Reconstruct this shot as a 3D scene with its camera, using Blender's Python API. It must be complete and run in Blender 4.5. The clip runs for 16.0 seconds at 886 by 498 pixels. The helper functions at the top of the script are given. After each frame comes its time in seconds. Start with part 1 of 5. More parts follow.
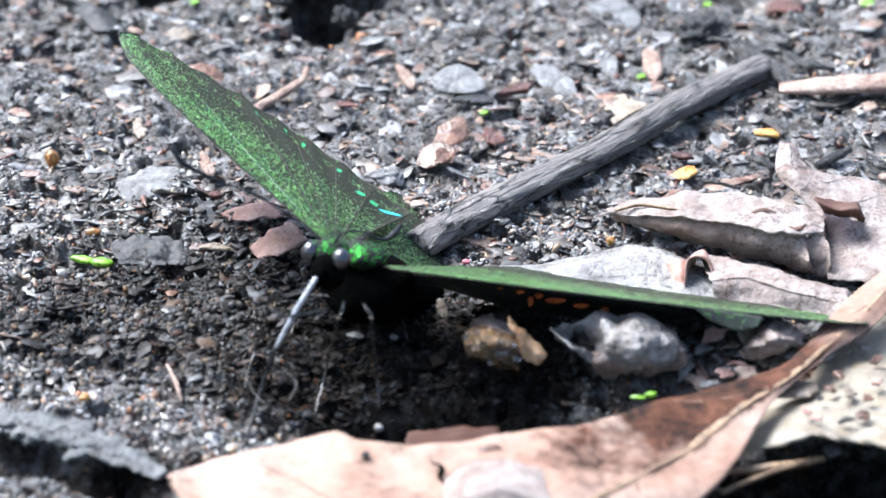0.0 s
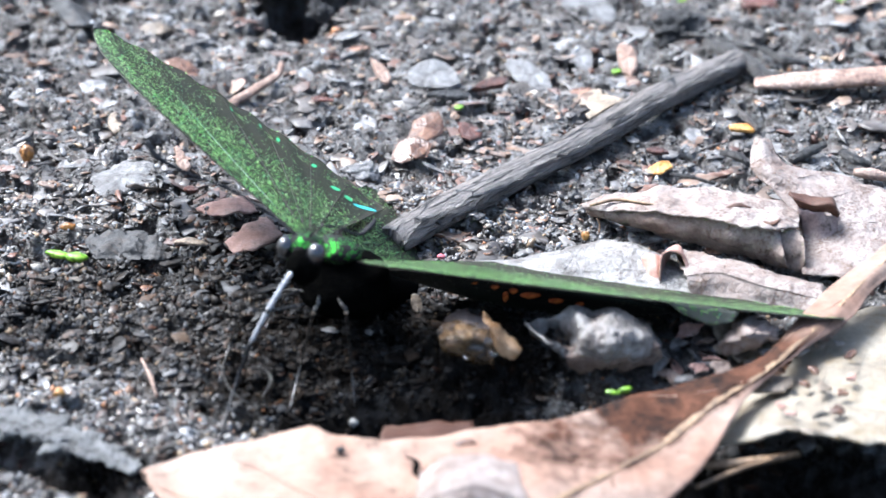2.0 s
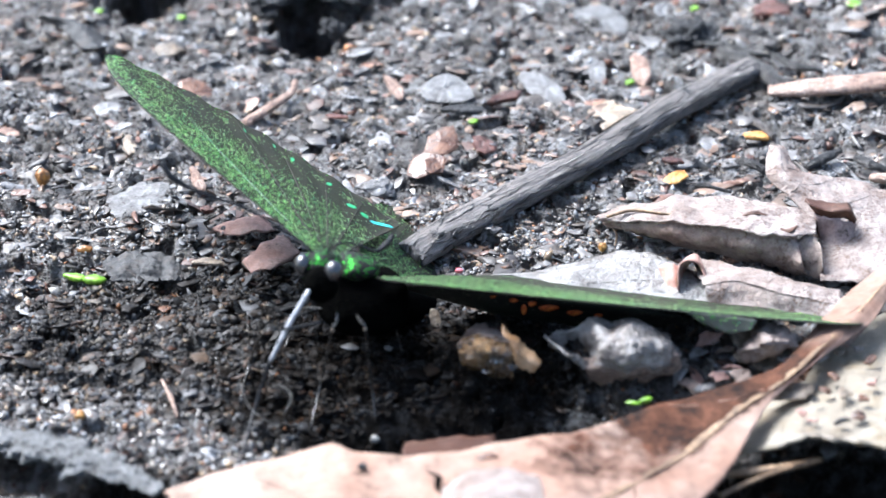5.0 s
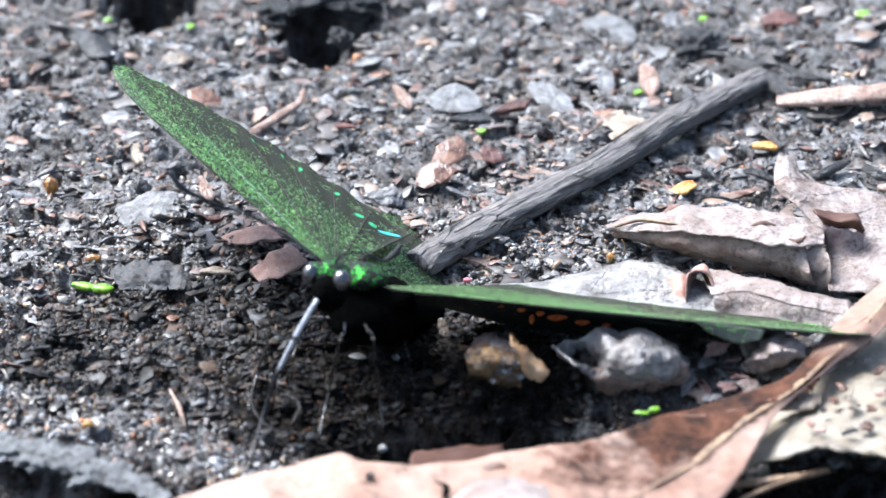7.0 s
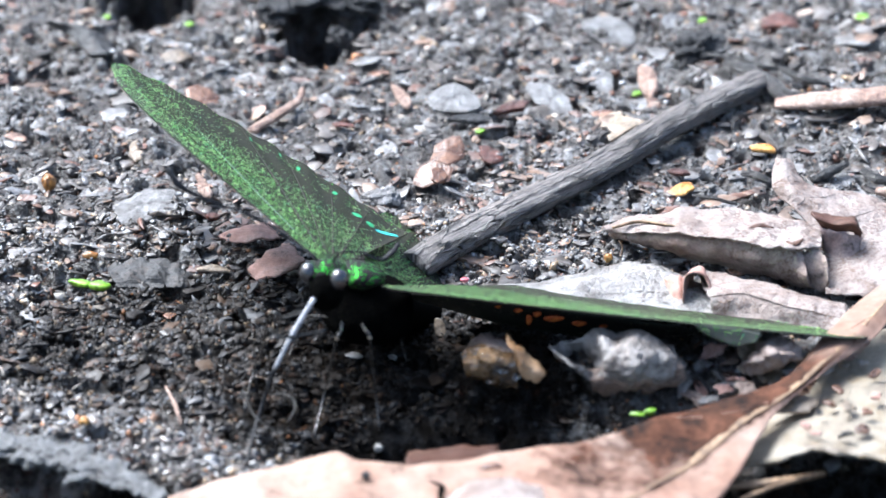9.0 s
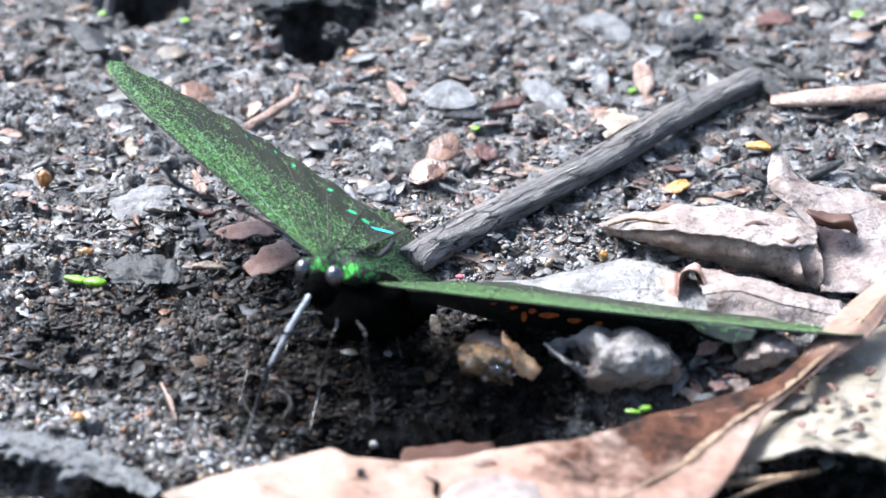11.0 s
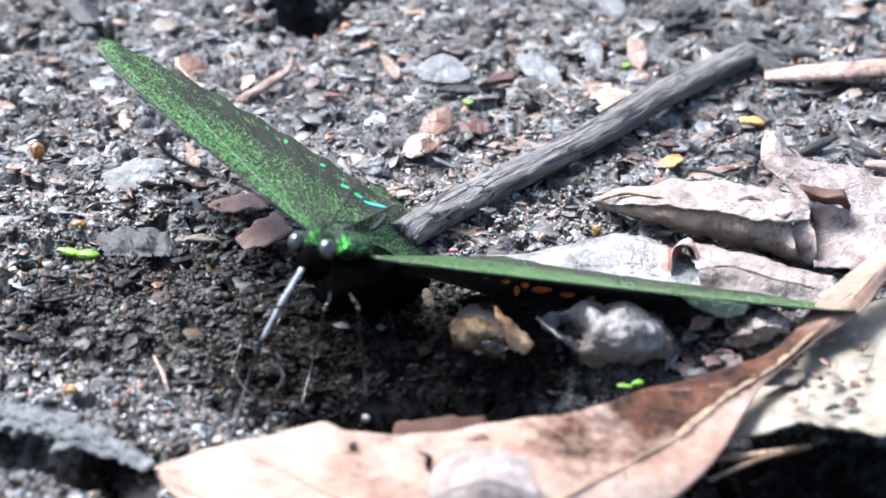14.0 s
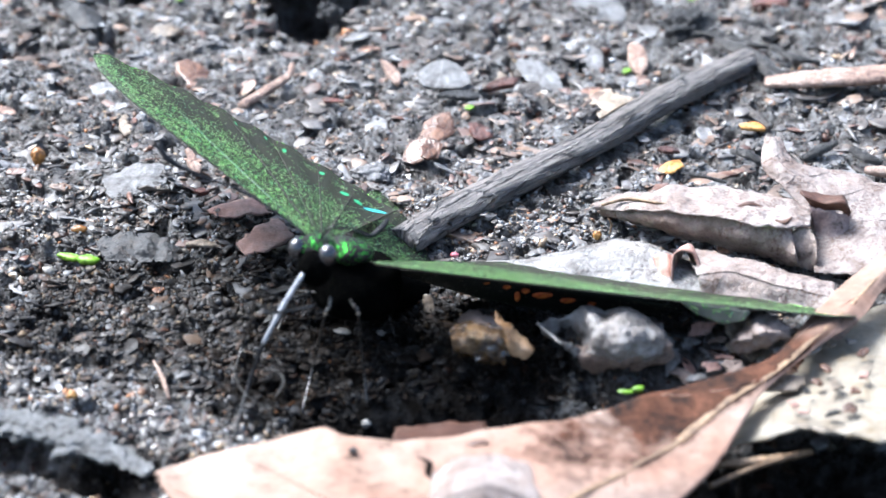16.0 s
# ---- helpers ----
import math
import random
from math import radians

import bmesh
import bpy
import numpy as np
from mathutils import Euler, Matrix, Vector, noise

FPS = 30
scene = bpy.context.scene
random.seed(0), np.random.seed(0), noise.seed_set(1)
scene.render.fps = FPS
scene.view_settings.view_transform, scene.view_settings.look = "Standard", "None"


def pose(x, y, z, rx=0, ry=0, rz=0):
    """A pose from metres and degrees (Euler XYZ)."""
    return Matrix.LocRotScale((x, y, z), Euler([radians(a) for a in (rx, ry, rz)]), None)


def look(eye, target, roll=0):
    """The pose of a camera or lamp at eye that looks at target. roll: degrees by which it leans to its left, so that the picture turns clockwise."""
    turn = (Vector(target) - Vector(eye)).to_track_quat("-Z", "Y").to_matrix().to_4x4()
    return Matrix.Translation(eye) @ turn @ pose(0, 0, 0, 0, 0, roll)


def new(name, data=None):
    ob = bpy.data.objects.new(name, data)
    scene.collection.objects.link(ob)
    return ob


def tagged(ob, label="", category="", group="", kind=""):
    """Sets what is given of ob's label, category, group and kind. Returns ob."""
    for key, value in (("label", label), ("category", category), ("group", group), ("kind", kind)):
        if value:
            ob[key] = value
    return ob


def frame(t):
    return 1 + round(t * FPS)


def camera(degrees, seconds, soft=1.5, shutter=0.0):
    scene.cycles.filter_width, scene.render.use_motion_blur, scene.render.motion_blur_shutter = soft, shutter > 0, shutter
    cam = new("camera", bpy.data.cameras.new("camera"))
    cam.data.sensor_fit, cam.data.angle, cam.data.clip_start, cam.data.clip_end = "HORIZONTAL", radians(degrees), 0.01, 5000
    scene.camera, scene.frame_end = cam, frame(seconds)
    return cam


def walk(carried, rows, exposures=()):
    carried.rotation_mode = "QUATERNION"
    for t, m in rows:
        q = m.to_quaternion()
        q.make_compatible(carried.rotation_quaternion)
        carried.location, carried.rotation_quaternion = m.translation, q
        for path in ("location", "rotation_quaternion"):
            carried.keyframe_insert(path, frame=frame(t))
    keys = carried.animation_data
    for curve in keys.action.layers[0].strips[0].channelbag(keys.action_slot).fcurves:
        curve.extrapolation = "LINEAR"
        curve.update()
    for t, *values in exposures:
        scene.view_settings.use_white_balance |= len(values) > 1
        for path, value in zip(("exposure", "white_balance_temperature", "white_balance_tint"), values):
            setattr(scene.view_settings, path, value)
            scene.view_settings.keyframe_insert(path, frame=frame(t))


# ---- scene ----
# ---- camera ----
# A long lens half a metre from a butterfly on wet woodland soil, held in the hand and turning a little.
cam = camera(11.0, 16.0, soft=1.6)
cam.data.dof.use_dof = True
cam.data.dof.focus_distance = 0.588
cam.data.dof.aperture_fstop = 30.0
EYE = (0.0140, -0.4841, 0.2673)
TURNS = [
    (0, 62.759, -0.603, 0.344),
    (0.5, 62.741, -0.496, 0.279),
    (1, 62.771, -0.442, 0.403),
    (1.5, 62.837, -0.610, 0.352),
    (2, 62.698, -0.760, 0.073),
    (2.5, 62.655, -0.517, -0.044),
    (3, 62.638, -0.444, -0.142),
    (3.5, 62.626, -0.114, -0.340),
    (4, 62.709, 0.261, -0.478),
    (4.5, 62.852, 0.332, -0.286),
    (5, 62.881, 0.472, -0.318),
    (5.2, 62.912, 0.566, -0.311),
    (7.5, 63.051, 0.248, -0.026),
    (8, 63.113, -0.024, 0.112),
    (8.5, 63.109, -0.103, 0.113),
    (9, 63.000, -0.000, 0.000),
    (11.5, 62.944, -0.134, -0.007),
    (12, 62.914, -0.115, -0.046),
    (12.5, 62.887, -0.271, 0.033),
    (13, 62.844, -0.411, 0.265),
    (13.5, 62.707, -0.405, 0.217),
    (14, 62.635, -0.355, 0.021),
    (14.5, 62.685, -0.466, -0.015),
    (15, 62.717, -0.443, 0.022),
    (15.5, 62.715, -0.390, 0.050),
    (16, 62.704, -0.397, 0.048),
]
walk(cam, [(t, pose(*EYE, rx, ry, rz)) for t, rx, ry, rz in TURNS], [(0, 1.69, 5520, 8), (5, 1.67, 5520, 8), (9, 1.65, 5520, 8), (12.5, 1.73, 5520, 8), (16, 1.71, 5520, 8)])

# ---- light: bright cloud over the trees, stronger from behind ----
world = bpy.data.worlds.new("sky")
scene.world = world
world.use_nodes = True
wn = world.node_tree.nodes
sky = wn.new("ShaderNodeTexSky")
sky.sky_type = "NISHITA"
sky.sun_disc = False
sky.dust_density = 6.0
sky.air_density = 1.3
sky.sun_elevation = radians(55.3)
sky.sun_rotation = radians(-56.8)
wn["Background"].inputs["Strength"].default_value = 0.1
world.node_tree.links.new(sky.outputs["Color"], wn["Background"].inputs["Color"])
sun = new("sun", bpy.data.lights.new("sun", "SUN"))
sun.data.energy = 3.3
sun.data.angle = radians(30)
sun.data.color = (1.0, 0.97, 0.93)
sun.matrix_world = look((-0.58, 0.38, 1.0), (0, 0, 0))

MM = 0.001

# ---- materials ----


def nodes_of(name):
    m = bpy.data.materials.new(name)
    m.use_nodes = True
    n = m.node_tree.nodes
    return m, n, m.node_tree.links, n["Principled BSDF"]


def ramp_of(n, stops, interpolation="LINEAR"):
    r = n.new("ShaderNodeValToRGB")
    r.color_ramp.interpolation = interpolation
    e = r.color_ramp.elements
    while len(e) > 1:
        e.remove(e[0])
    e[0].position, e[0].color = stops[0][0], (*stops[0][1], 1)
    for p, c in stops[1:]:
        e.new(p).color = (*c, 1)
    return r


def noise_of(n, links, vector, scale, detail=4.0, rough=0.6):
    t = n.new("ShaderNodeTexNoise")
    t.inputs["Scale"].default_value = scale
    t.inputs["Detail"].default_value = detail
    t.inputs["Roughness"].default_value = rough
    links.new(vector, t.inputs["Vector"])
    return t.outputs["Fac"]


def maths(n, links, op, a, b=None, c=None):
    t = n.new("ShaderNodeMath")
    t.operation = op
    for i, v in enumerate((a, b, c)):
        if v is None:
            continue
        if isinstance(v, (int, float)):
            t.inputs[i].default_value = v
        else:
            links.new(v, t.inputs[i])
    return t.outputs[0]


def mixed(n, links, fac, a, b, blend="MIX"):
    t = n.new("ShaderNodeMix")
    t.data_type, t.blend_type = "RGBA", blend
    for v, k in ((fac, 0), (a, 6), (b, 7)):
        if isinstance(v, (int, float)):
            t.inputs[k].default_value = v
        elif isinstance(v, tuple):
            t.inputs[k].default_value = (*v, 1)
        else:
            links.new(v, t.inputs[k])
    return t.outputs[2]


def bumped(n, links, bsdf, height, distance, strength=1.0):
    b = n.new("ShaderNodeBump")
    b.inputs["Distance"].default_value = distance
    b.inputs["Strength"].default_value = strength
    links.new(height, b.inputs["Height"])
    links.new(b.outputs[0], bsdf.inputs["Normal"])


def mud_and_shade(n, links, where):
    """Damp and painted shade on the soil, ragged at the edge. 1 inside, 0 outside."""
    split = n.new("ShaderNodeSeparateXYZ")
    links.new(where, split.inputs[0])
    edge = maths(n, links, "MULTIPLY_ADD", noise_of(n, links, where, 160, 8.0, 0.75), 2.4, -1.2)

    def dark_patch(cx, cy, rx, ry, much):
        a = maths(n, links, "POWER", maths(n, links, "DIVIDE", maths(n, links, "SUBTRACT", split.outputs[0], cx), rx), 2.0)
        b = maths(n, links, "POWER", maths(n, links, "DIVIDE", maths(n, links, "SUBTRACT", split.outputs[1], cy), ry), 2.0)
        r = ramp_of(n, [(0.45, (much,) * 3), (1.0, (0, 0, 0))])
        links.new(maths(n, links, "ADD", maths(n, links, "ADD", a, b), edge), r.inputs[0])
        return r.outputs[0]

    # A damp patch, then a core of butterfly shade put into the colour.
    wet = maths(n, links, "MAXIMUM", dark_patch(-0.013, 0.015, 0.036, 0.022, 0.72), dark_patch(0.0095, 0.003, 0.028, 0.022, 1.0))
    # Shade painted by the crumpled leaf, under the pale leaf and the slab.
    return maths(n, links, "MAXIMUM", wet, maths(n, links, "MAXIMUM", dark_patch(0.034, -0.001, 0.016, 0.010, 0.6), maths(n, links, "MAXIMUM", dark_patch(0.062, -0.022, 0.026, 0.011, 1.0), dark_patch(-0.032, -0.0205, 0.022, 0.0042, 1.0))))


def surface(name, stops, scale=300, rough=(0.4, 0.7), bump=0.1, fine=8.0, vary=0.25, spec=0.5, mottle=0.5, broad=0.0, lumpy=0.0):
    """Grain at two scales: stops colour the coarse noise, a finer one mottles it, roughens it and gives the relief (mm)."""
    m, n, links, bsdf = nodes_of(name)
    where = n.new("ShaderNodeTexCoord").outputs["Object"]
    coarse = noise_of(n, links, where, scale, 4.0 + 4 * lumpy, 0.6 + 0.12 * lumpy)
    small = noise_of(n, links, where, scale * fine, 3.0)
    colour = ramp_of(n, stops)
    links.new(coarse, colour.inputs[0])
    grain = ramp_of(n, [(0.3, (1 - mottle,) * 3), (0.7, (1 + mottle,) * 3)])
    links.new(small, grain.inputs[0])
    c = mixed(n, links, 1.0, colour.outputs[0], grain.outputs[0], "MULTIPLY")
    if broad:
        damp = ramp_of(n, [(0.37, (0.45, 0.4, 0.36)), (0.47, (0.95, 0.94, 0.93)), (0.62, (1 + broad,) * 3)])
        links.new(noise_of(n, links, where, 110, 5.0), damp.inputs[0])
        c = mixed(n, links, 1.0, c, damp.outputs[0], "MULTIPLY")
        # leaf mould all round the bare patch
        far = n.new("ShaderNodeVectorMath")
        far.operation = "LENGTH"
        links.new(where, far.inputs[0])
        mould = ramp_of(n, [(0.16, (0, 0, 0)), (0.3, (1, 1, 1))])
        links.new(far.outputs["Value"], mould.inputs[0])
        c = mixed(n, links, maths(n, links, "MULTIPLY", mould.outputs[0], 0.8), c, (0.07, 0.05, 0.036))
        # near-black and dull where damp or painted shade lies
        soaked_and_shaded = mud_and_shade(n, links, where)
        c = mixed(n, links, maths(n, links, "MULTIPLY", soaked_and_shaded, 0.9), c, (0.006, 0.005, 0.0042))
        links.new(maths(n, links, "MULTIPLY_ADD", soaked_and_shaded, 0.03 - spec, spec), bsdf.inputs["Specular IOR Level"])
    if vary:
        tone = ramp_of(n, [(0.0, (1 - vary,) * 3), (1.0, (1 + vary,) * 3)])
        links.new(n.new("ShaderNodeObjectInfo").outputs["Random"], tone.inputs[0])
        c = mixed(n, links, 1.0, c, tone.outputs[0], "MULTIPLY")
    links.new(c, bsdf.inputs["Base Color"])
    r = n.new("ShaderNodeMapRange")
    r.inputs["From Min"].default_value, r.inputs["From Max"].default_value = 0.35, 0.65
    r.inputs["To Min"].default_value, r.inputs["To Max"].default_value = rough
    links.new(coarse, r.inputs["Value"])
    links.new(r.outputs[0], bsdf.inputs["Roughness"])
    bsdf.inputs["Specular IOR Level"].default_value = spec
    if bump:
        bumped(n, links, bsdf, maths(n, links, "MULTIPLY_ADD", coarse, 2.5 * lumpy, small), bump * MM)
    return m


def leaf_material(name, stops, scale=120, spots=0.0, vein=0.12, rough=(0.45, 0.7), spec=0.4, zone=None, wrinkle=1.0, spot_colour=(0.05, 0.035, 0.025)):
    """A dead leaf: blotches, darker decay spots and pinnate veins that follow the blade."""
    m, n, links, bsdf = nodes_of(name)
    tc = n.new("ShaderNodeTexCoord")
    where, uv = tc.outputs["Object"], tc.outputs["UV"]
    coarse = noise_of(n, links, where, scale, 6.0, 0.65)
    small = noise_of(n, links, where, scale * 12, 4.0)
    colour = ramp_of(n, stops)
    links.new(coarse, colour.inputs[0])
    grain = ramp_of(n, [(0.3, (0.8, 0.8, 0.8)), (0.7, (1.15, 1.15, 1.15))])
    links.new(small, grain.inputs[0])
    c = mixed(n, links, 1.0, colour.outputs[0], grain.outputs[0], "MULTIPLY")
    if spots:
        patch = ramp_of(n, [(0.55 - 0.12 * spots, (0, 0, 0)), (0.68 - 0.12 * spots, (1, 1, 1))])
        links.new(noise_of(n, links, where, scale * 1.7, 8.0, 0.75), patch.inputs[0])
        speck = ramp_of(n, [(0.42, (0.25,) * 3), (0.6, (1, 1, 1))])
        links.new(small, speck.inputs[0])
        k = maths(n, links, "MULTIPLY", patch.outputs[0], speck.outputs[0])
        c = mixed(n, links, maths(n, links, "MULTIPLY", k, 0.9), c, spot_colour)
    split = n.new("ShaderNodeSeparateXYZ")
    links.new(uv, split.inputs[0])
    if zone:
        # the browned part by the stalk: its rim strays by the blotches
        stray = maths(n, links, "MULTIPLY_ADD", noise_of(n, links, where, 150, 6.0, 0.7), 0.5, -0.25)
        along = maths(n, links, "ADD", maths(n, links, "ADD", split.outputs[0], maths(n, links, "MULTIPLY", maths(n, links, "POWER", split.outputs[1], 2.0), zone[1])), stray)
        inside = ramp_of(n, [(0.0, (1, 1, 1)), (zone[0] - 0.05, (1, 1, 1)), (zone[0] + 0.05, (0, 0, 0))])
        links.new(along, inside.inputs[0])
        rot = ramp_of(n, [(0.37, (0.006, 0.004, 0.003)), (0.45, (0.024, 0.011, 0.006)), (0.52, (0.06, 0.024, 0.012)), (0.66, (0.13, 0.055, 0.03))])
        links.new(noise_of(n, links, where, 210, 10.0, 0.78), rot.inputs[0])
        stalk = ramp_of(n, [(0.15, (0.15, 0.15, 0.15)), (0.2, (1, 1, 1))])
        links.new(split.outputs[0], stalk.inputs[0])
        c = mixed(n, links, maths(n, links, "MULTIPLY", inside.outputs[0], stalk.outputs[0]), c, rot.outputs[0])
    side = maths(n, links, "ABSOLUTE", maths(n, links, "SUBTRACT", split.outputs[1], 0.5))
    run = maths(n, links, "FRACT", maths(n, links, "MULTIPLY", maths(n, links, "ADD", split.outputs[0], maths(n, links, "MULTIPLY_ADD", coarse, 0.12, maths(n, links, "MULTIPLY", side, 0.5))), 9.0))
    line = maths(n, links, "SMOOTH_MIN", maths(n, links, "ABSOLUTE", maths(n, links, "SUBTRACT", run, 0.5)), 0.07, 0.03)
    height = maths(n, links, "ADD", maths(n, links, "MULTIPLY", line, -vein * 20), maths(n, links, "MULTIPLY_ADD", noise_of(n, links, where, scale * 3.5, 6.0, 0.6), 2.0 * wrinkle, maths(n, links, "MULTIPLY", small, 0.5)))
    tint = ramp_of(n, [(0.0, (1 - vein * 2,) * 3), (0.07, (1, 1, 1))])
    links.new(line, tint.inputs[0])
    c = mixed(n, links, 1.0, c, tint.outputs[0], "MULTIPLY")
    links.new(c, bsdf.inputs["Base Color"])
    r = n.new("ShaderNodeMapRange")
    r.inputs["From Min"].default_value, r.inputs["From Max"].default_value = 0.35, 0.65
    r.inputs["To Min"].default_value, r.inputs["To Max"].default_value = rough
    links.new(coarse, r.inputs["Value"])
    links.new(r.outputs[0], bsdf.inputs["Roughness"])
    bsdf.inputs["Specular IOR Level"].default_value = spec
    bumped(n, links, bsdf, height, 0.12 * MM)
    return m


def crumb_material(name, stops, rough=(0.2, 0.55), scale=900, caked=0.0):
    """Loose grains: each takes a colour of its own, with a wet gloss."""
    m, n, links, bsdf = nodes_of(name)
    colour = ramp_of(n, stops, "CONSTANT")
    pick = n.new("ShaderNodeNewGeometry").outputs["Random Per Island"]
    links.new(pick, colour.inputs[0])
    where = n.new("ShaderNodeTexCoord").outputs["Object"]
    small = noise_of(n, links, where, scale, 3.0)
    grain = ramp_of(n, [(0.3, (0.7,) * 3), (0.7, (1.25,) * 3)])
    links.new(small, grain.inputs[0])
    damp = ramp_of(n, [(0.37, (0.45, 0.4, 0.36)), (0.47, (0.95, 0.94, 0.93)), (0.62, (1.3,) * 3)])
    links.new(noise_of(n, links, where, 110, 5.0), damp.inputs[0])
    crust = ramp_of(n, [(0.38, (0.014, 0.011, 0.008)), (0.46, (0.05, 0.04, 0.032)), (0.54, (0.14, 0.132, 0.126)), (0.64, (0.27, 0.272, 0.276))])
    links.new(noise_of(n, links, where, 420, 8.0, 0.7), crust.inputs[0])
    c = mixed(n, links, caked, colour.outputs[0], crust.outputs[0])
    c = mixed(n, links, 1.0, c, grain.outputs[0], "MULTIPLY")
    c = mixed(n, links, 1.0, c, damp.outputs[0], "MULTIPLY")
    # near-black, dull colour for the damp and the painted shade
    soaked_and_shaded = mud_and_shade(n, links, where)
    links.new(mixed(n, links, maths(n, links, "MULTIPLY", soaked_and_shaded, 0.9), c, (0.006, 0.005, 0.0042)), bsdf.inputs["Base Color"])
    links.new(maths(n, links, "MULTIPLY_ADD", soaked_and_shaded, -0.62, 0.65), bsdf.inputs["Specular IOR Level"])
    r = n.new("ShaderNodeMapRange")
    r.inputs["To Min"].default_value, r.inputs["To Max"].default_value = rough
    links.new(maths(n, links, "FRACT", maths(n, links, "MULTIPLY", pick, 37.0)), r.inputs["Value"])
    links.new(r.outputs[0], bsdf.inputs["Roughness"])
    bumped(n, links, bsdf, small, 0.18 * MM)
    return m


def wing_material(name, ground_a, ground_b, density, scales, gloss_low=0.28, cells=4600):
    """Dark wing membrane dusted with single shining scales, sparser towards the margin and off the veins."""
    m, n, links, bsdf = nodes_of(name)
    tc = n.new("ShaderNodeTexCoord")
    where, uv = tc.outputs["Object"], tc.outputs["UV"]
    v = n.new("ShaderNodeTexVoronoi")
    v.inputs["Scale"].default_value = cells
    links.new(where, v.inputs["Vector"])
    pick = n.new("ShaderNodeSeparateColor")
    links.new(v.outputs["Color"], pick.inputs[0])
    split = n.new("ShaderNodeSeparateXYZ")
    links.new(uv, split.inputs[0])
    theta, reach = split.outputs[0], split.outputs[1]
    cloud = noise_of(n, links, where, 260, 3.0)
    cell = maths(n, links, "ABSOLUTE", maths(n, links, "SUBTRACT", maths(n, links, "FRACT", maths(n, links, "MULTIPLY", theta, 9.0)), 0.5))
    # rows of green dabs between the veins, inside the margin
    dab = maths(n, links, "MULTIPLY", maths(n, links, "LESS_THAN", cell, 0.2), maths(n, links, "LESS_THAN", maths(n, links, "ABSOLUTE", maths(n, links, "SUBTRACT", reach, 0.86)), 0.035))
    fade = n.new("ShaderNodeMapRange")
    fade.inputs["From Min"].default_value, fade.inputs["From Max"].default_value = 0.5, 0.68
    fade.inputs["To Min"].default_value, fade.inputs["To Max"].default_value = 1.0, 0.1
    links.new(reach, fade.inputs["Value"])
    front = n.new("ShaderNodeMapRange")
    front.inputs["From Min"].default_value, front.inputs["From Max"].default_value = 0.3, 0.5
    front.inputs["To Min"].default_value, front.inputs["To Max"].default_value = 1.1, 0.75
    links.new(theta, front.inputs["Value"])
    density = maths(n, links, "MULTIPLY", front.outputs[0], density)
    kept = maths(n, links, "MAXIMUM", fade.outputs[0], maths(n, links, "MULTIPLY_ADD", theta, -3.0, 1.0))
    amount = maths(n, links, "MULTIPLY", maths(n, links, "MULTIPLY", kept, density), maths(n, links, "MULTIPLY_ADD", cloud, 0.9, 0.55))
    amount = maths(n, links, "ADD", amount, maths(n, links, "MULTIPLY", dab, maths(n, links, "MULTIPLY", cloud, 0.75)))
    rays = n.new("ShaderNodeMapping")
    rays.inputs["Scale"].default_value = (30, 2.2, 1)
    links.new(uv, rays.inputs[0])
    amount = maths(n, links, "MULTIPLY", amount, maths(n, links, "MULTIPLY_ADD", noise_of(n, links, rays.outputs[0], 1.0, 4.0, 0.6), 1.8, 0.0))
    vein = maths(n, links, "GREATER_THAN", cell, 0.46)
    amount = maths(n, links, "MULTIPLY", amount, maths(n, links, "SUBTRACT", 1.0, maths(n, links, "MULTIPLY", vein, 0.6)))
    lit = maths(n, links, "MULTIPLY", maths(n, links, "LESS_THAN", pick.outputs[0], amount), maths(n, links, "LESS_THAN", v.outputs["Distance"], 0.56))
    base = ramp_of(n, [(0.35, ground_a), (0.7, ground_b)])
    links.new(cloud, base.inputs[0])
    # a paler grey fringe along the front edge and the tip
    fringe = ramp_of(n, [(0.0, (0.8,) * 3), (0.05, (0.3,) * 3), (0.1, (0, 0, 0))])
    links.new(theta, fringe.inputs[0])
    tipward = ramp_of(n, [(0.3, (0, 0, 0)), (0.6, (1, 1, 1))])
    links.new(reach, tipward.inputs[0])
    bare = mixed(n, links, maths(n, links, "MULTIPLY", fringe.outputs[0], tipward.outputs[0]), base.outputs[0], (0.085, 0.09, 0.07))
    shine = ramp_of(n, scales)
    links.new(pick.outputs[1], shine.inputs[0])
    links.new(mixed(n, links, lit, bare, shine.outputs[0]), bsdf.inputs["Base Color"])
    links.new(maths(n, links, "MULTIPLY", lit, 0.75), bsdf.inputs["Metallic"])
    bsdf.inputs["Specular IOR Level"].default_value = 0.25
    bsdf.inputs["Sheen Weight"].default_value = 0.015
    bsdf.inputs["Sheen Tint"].default_value = (0.35, 0.75, 0.3, 1)
    bsdf.inputs["Sheen Roughness"].default_value = 0.4
    links.new(maths(n, links, "MULTIPLY_ADD", lit, gloss_low - 0.7, 0.7), bsdf.inputs["Roughness"])
    bumped(n, links, bsdf, maths(n, links, "ADD", v.outputs["Distance"], maths(n, links, "MULTIPLY", vein, 0.4)), 0.08 * MM)
    return m


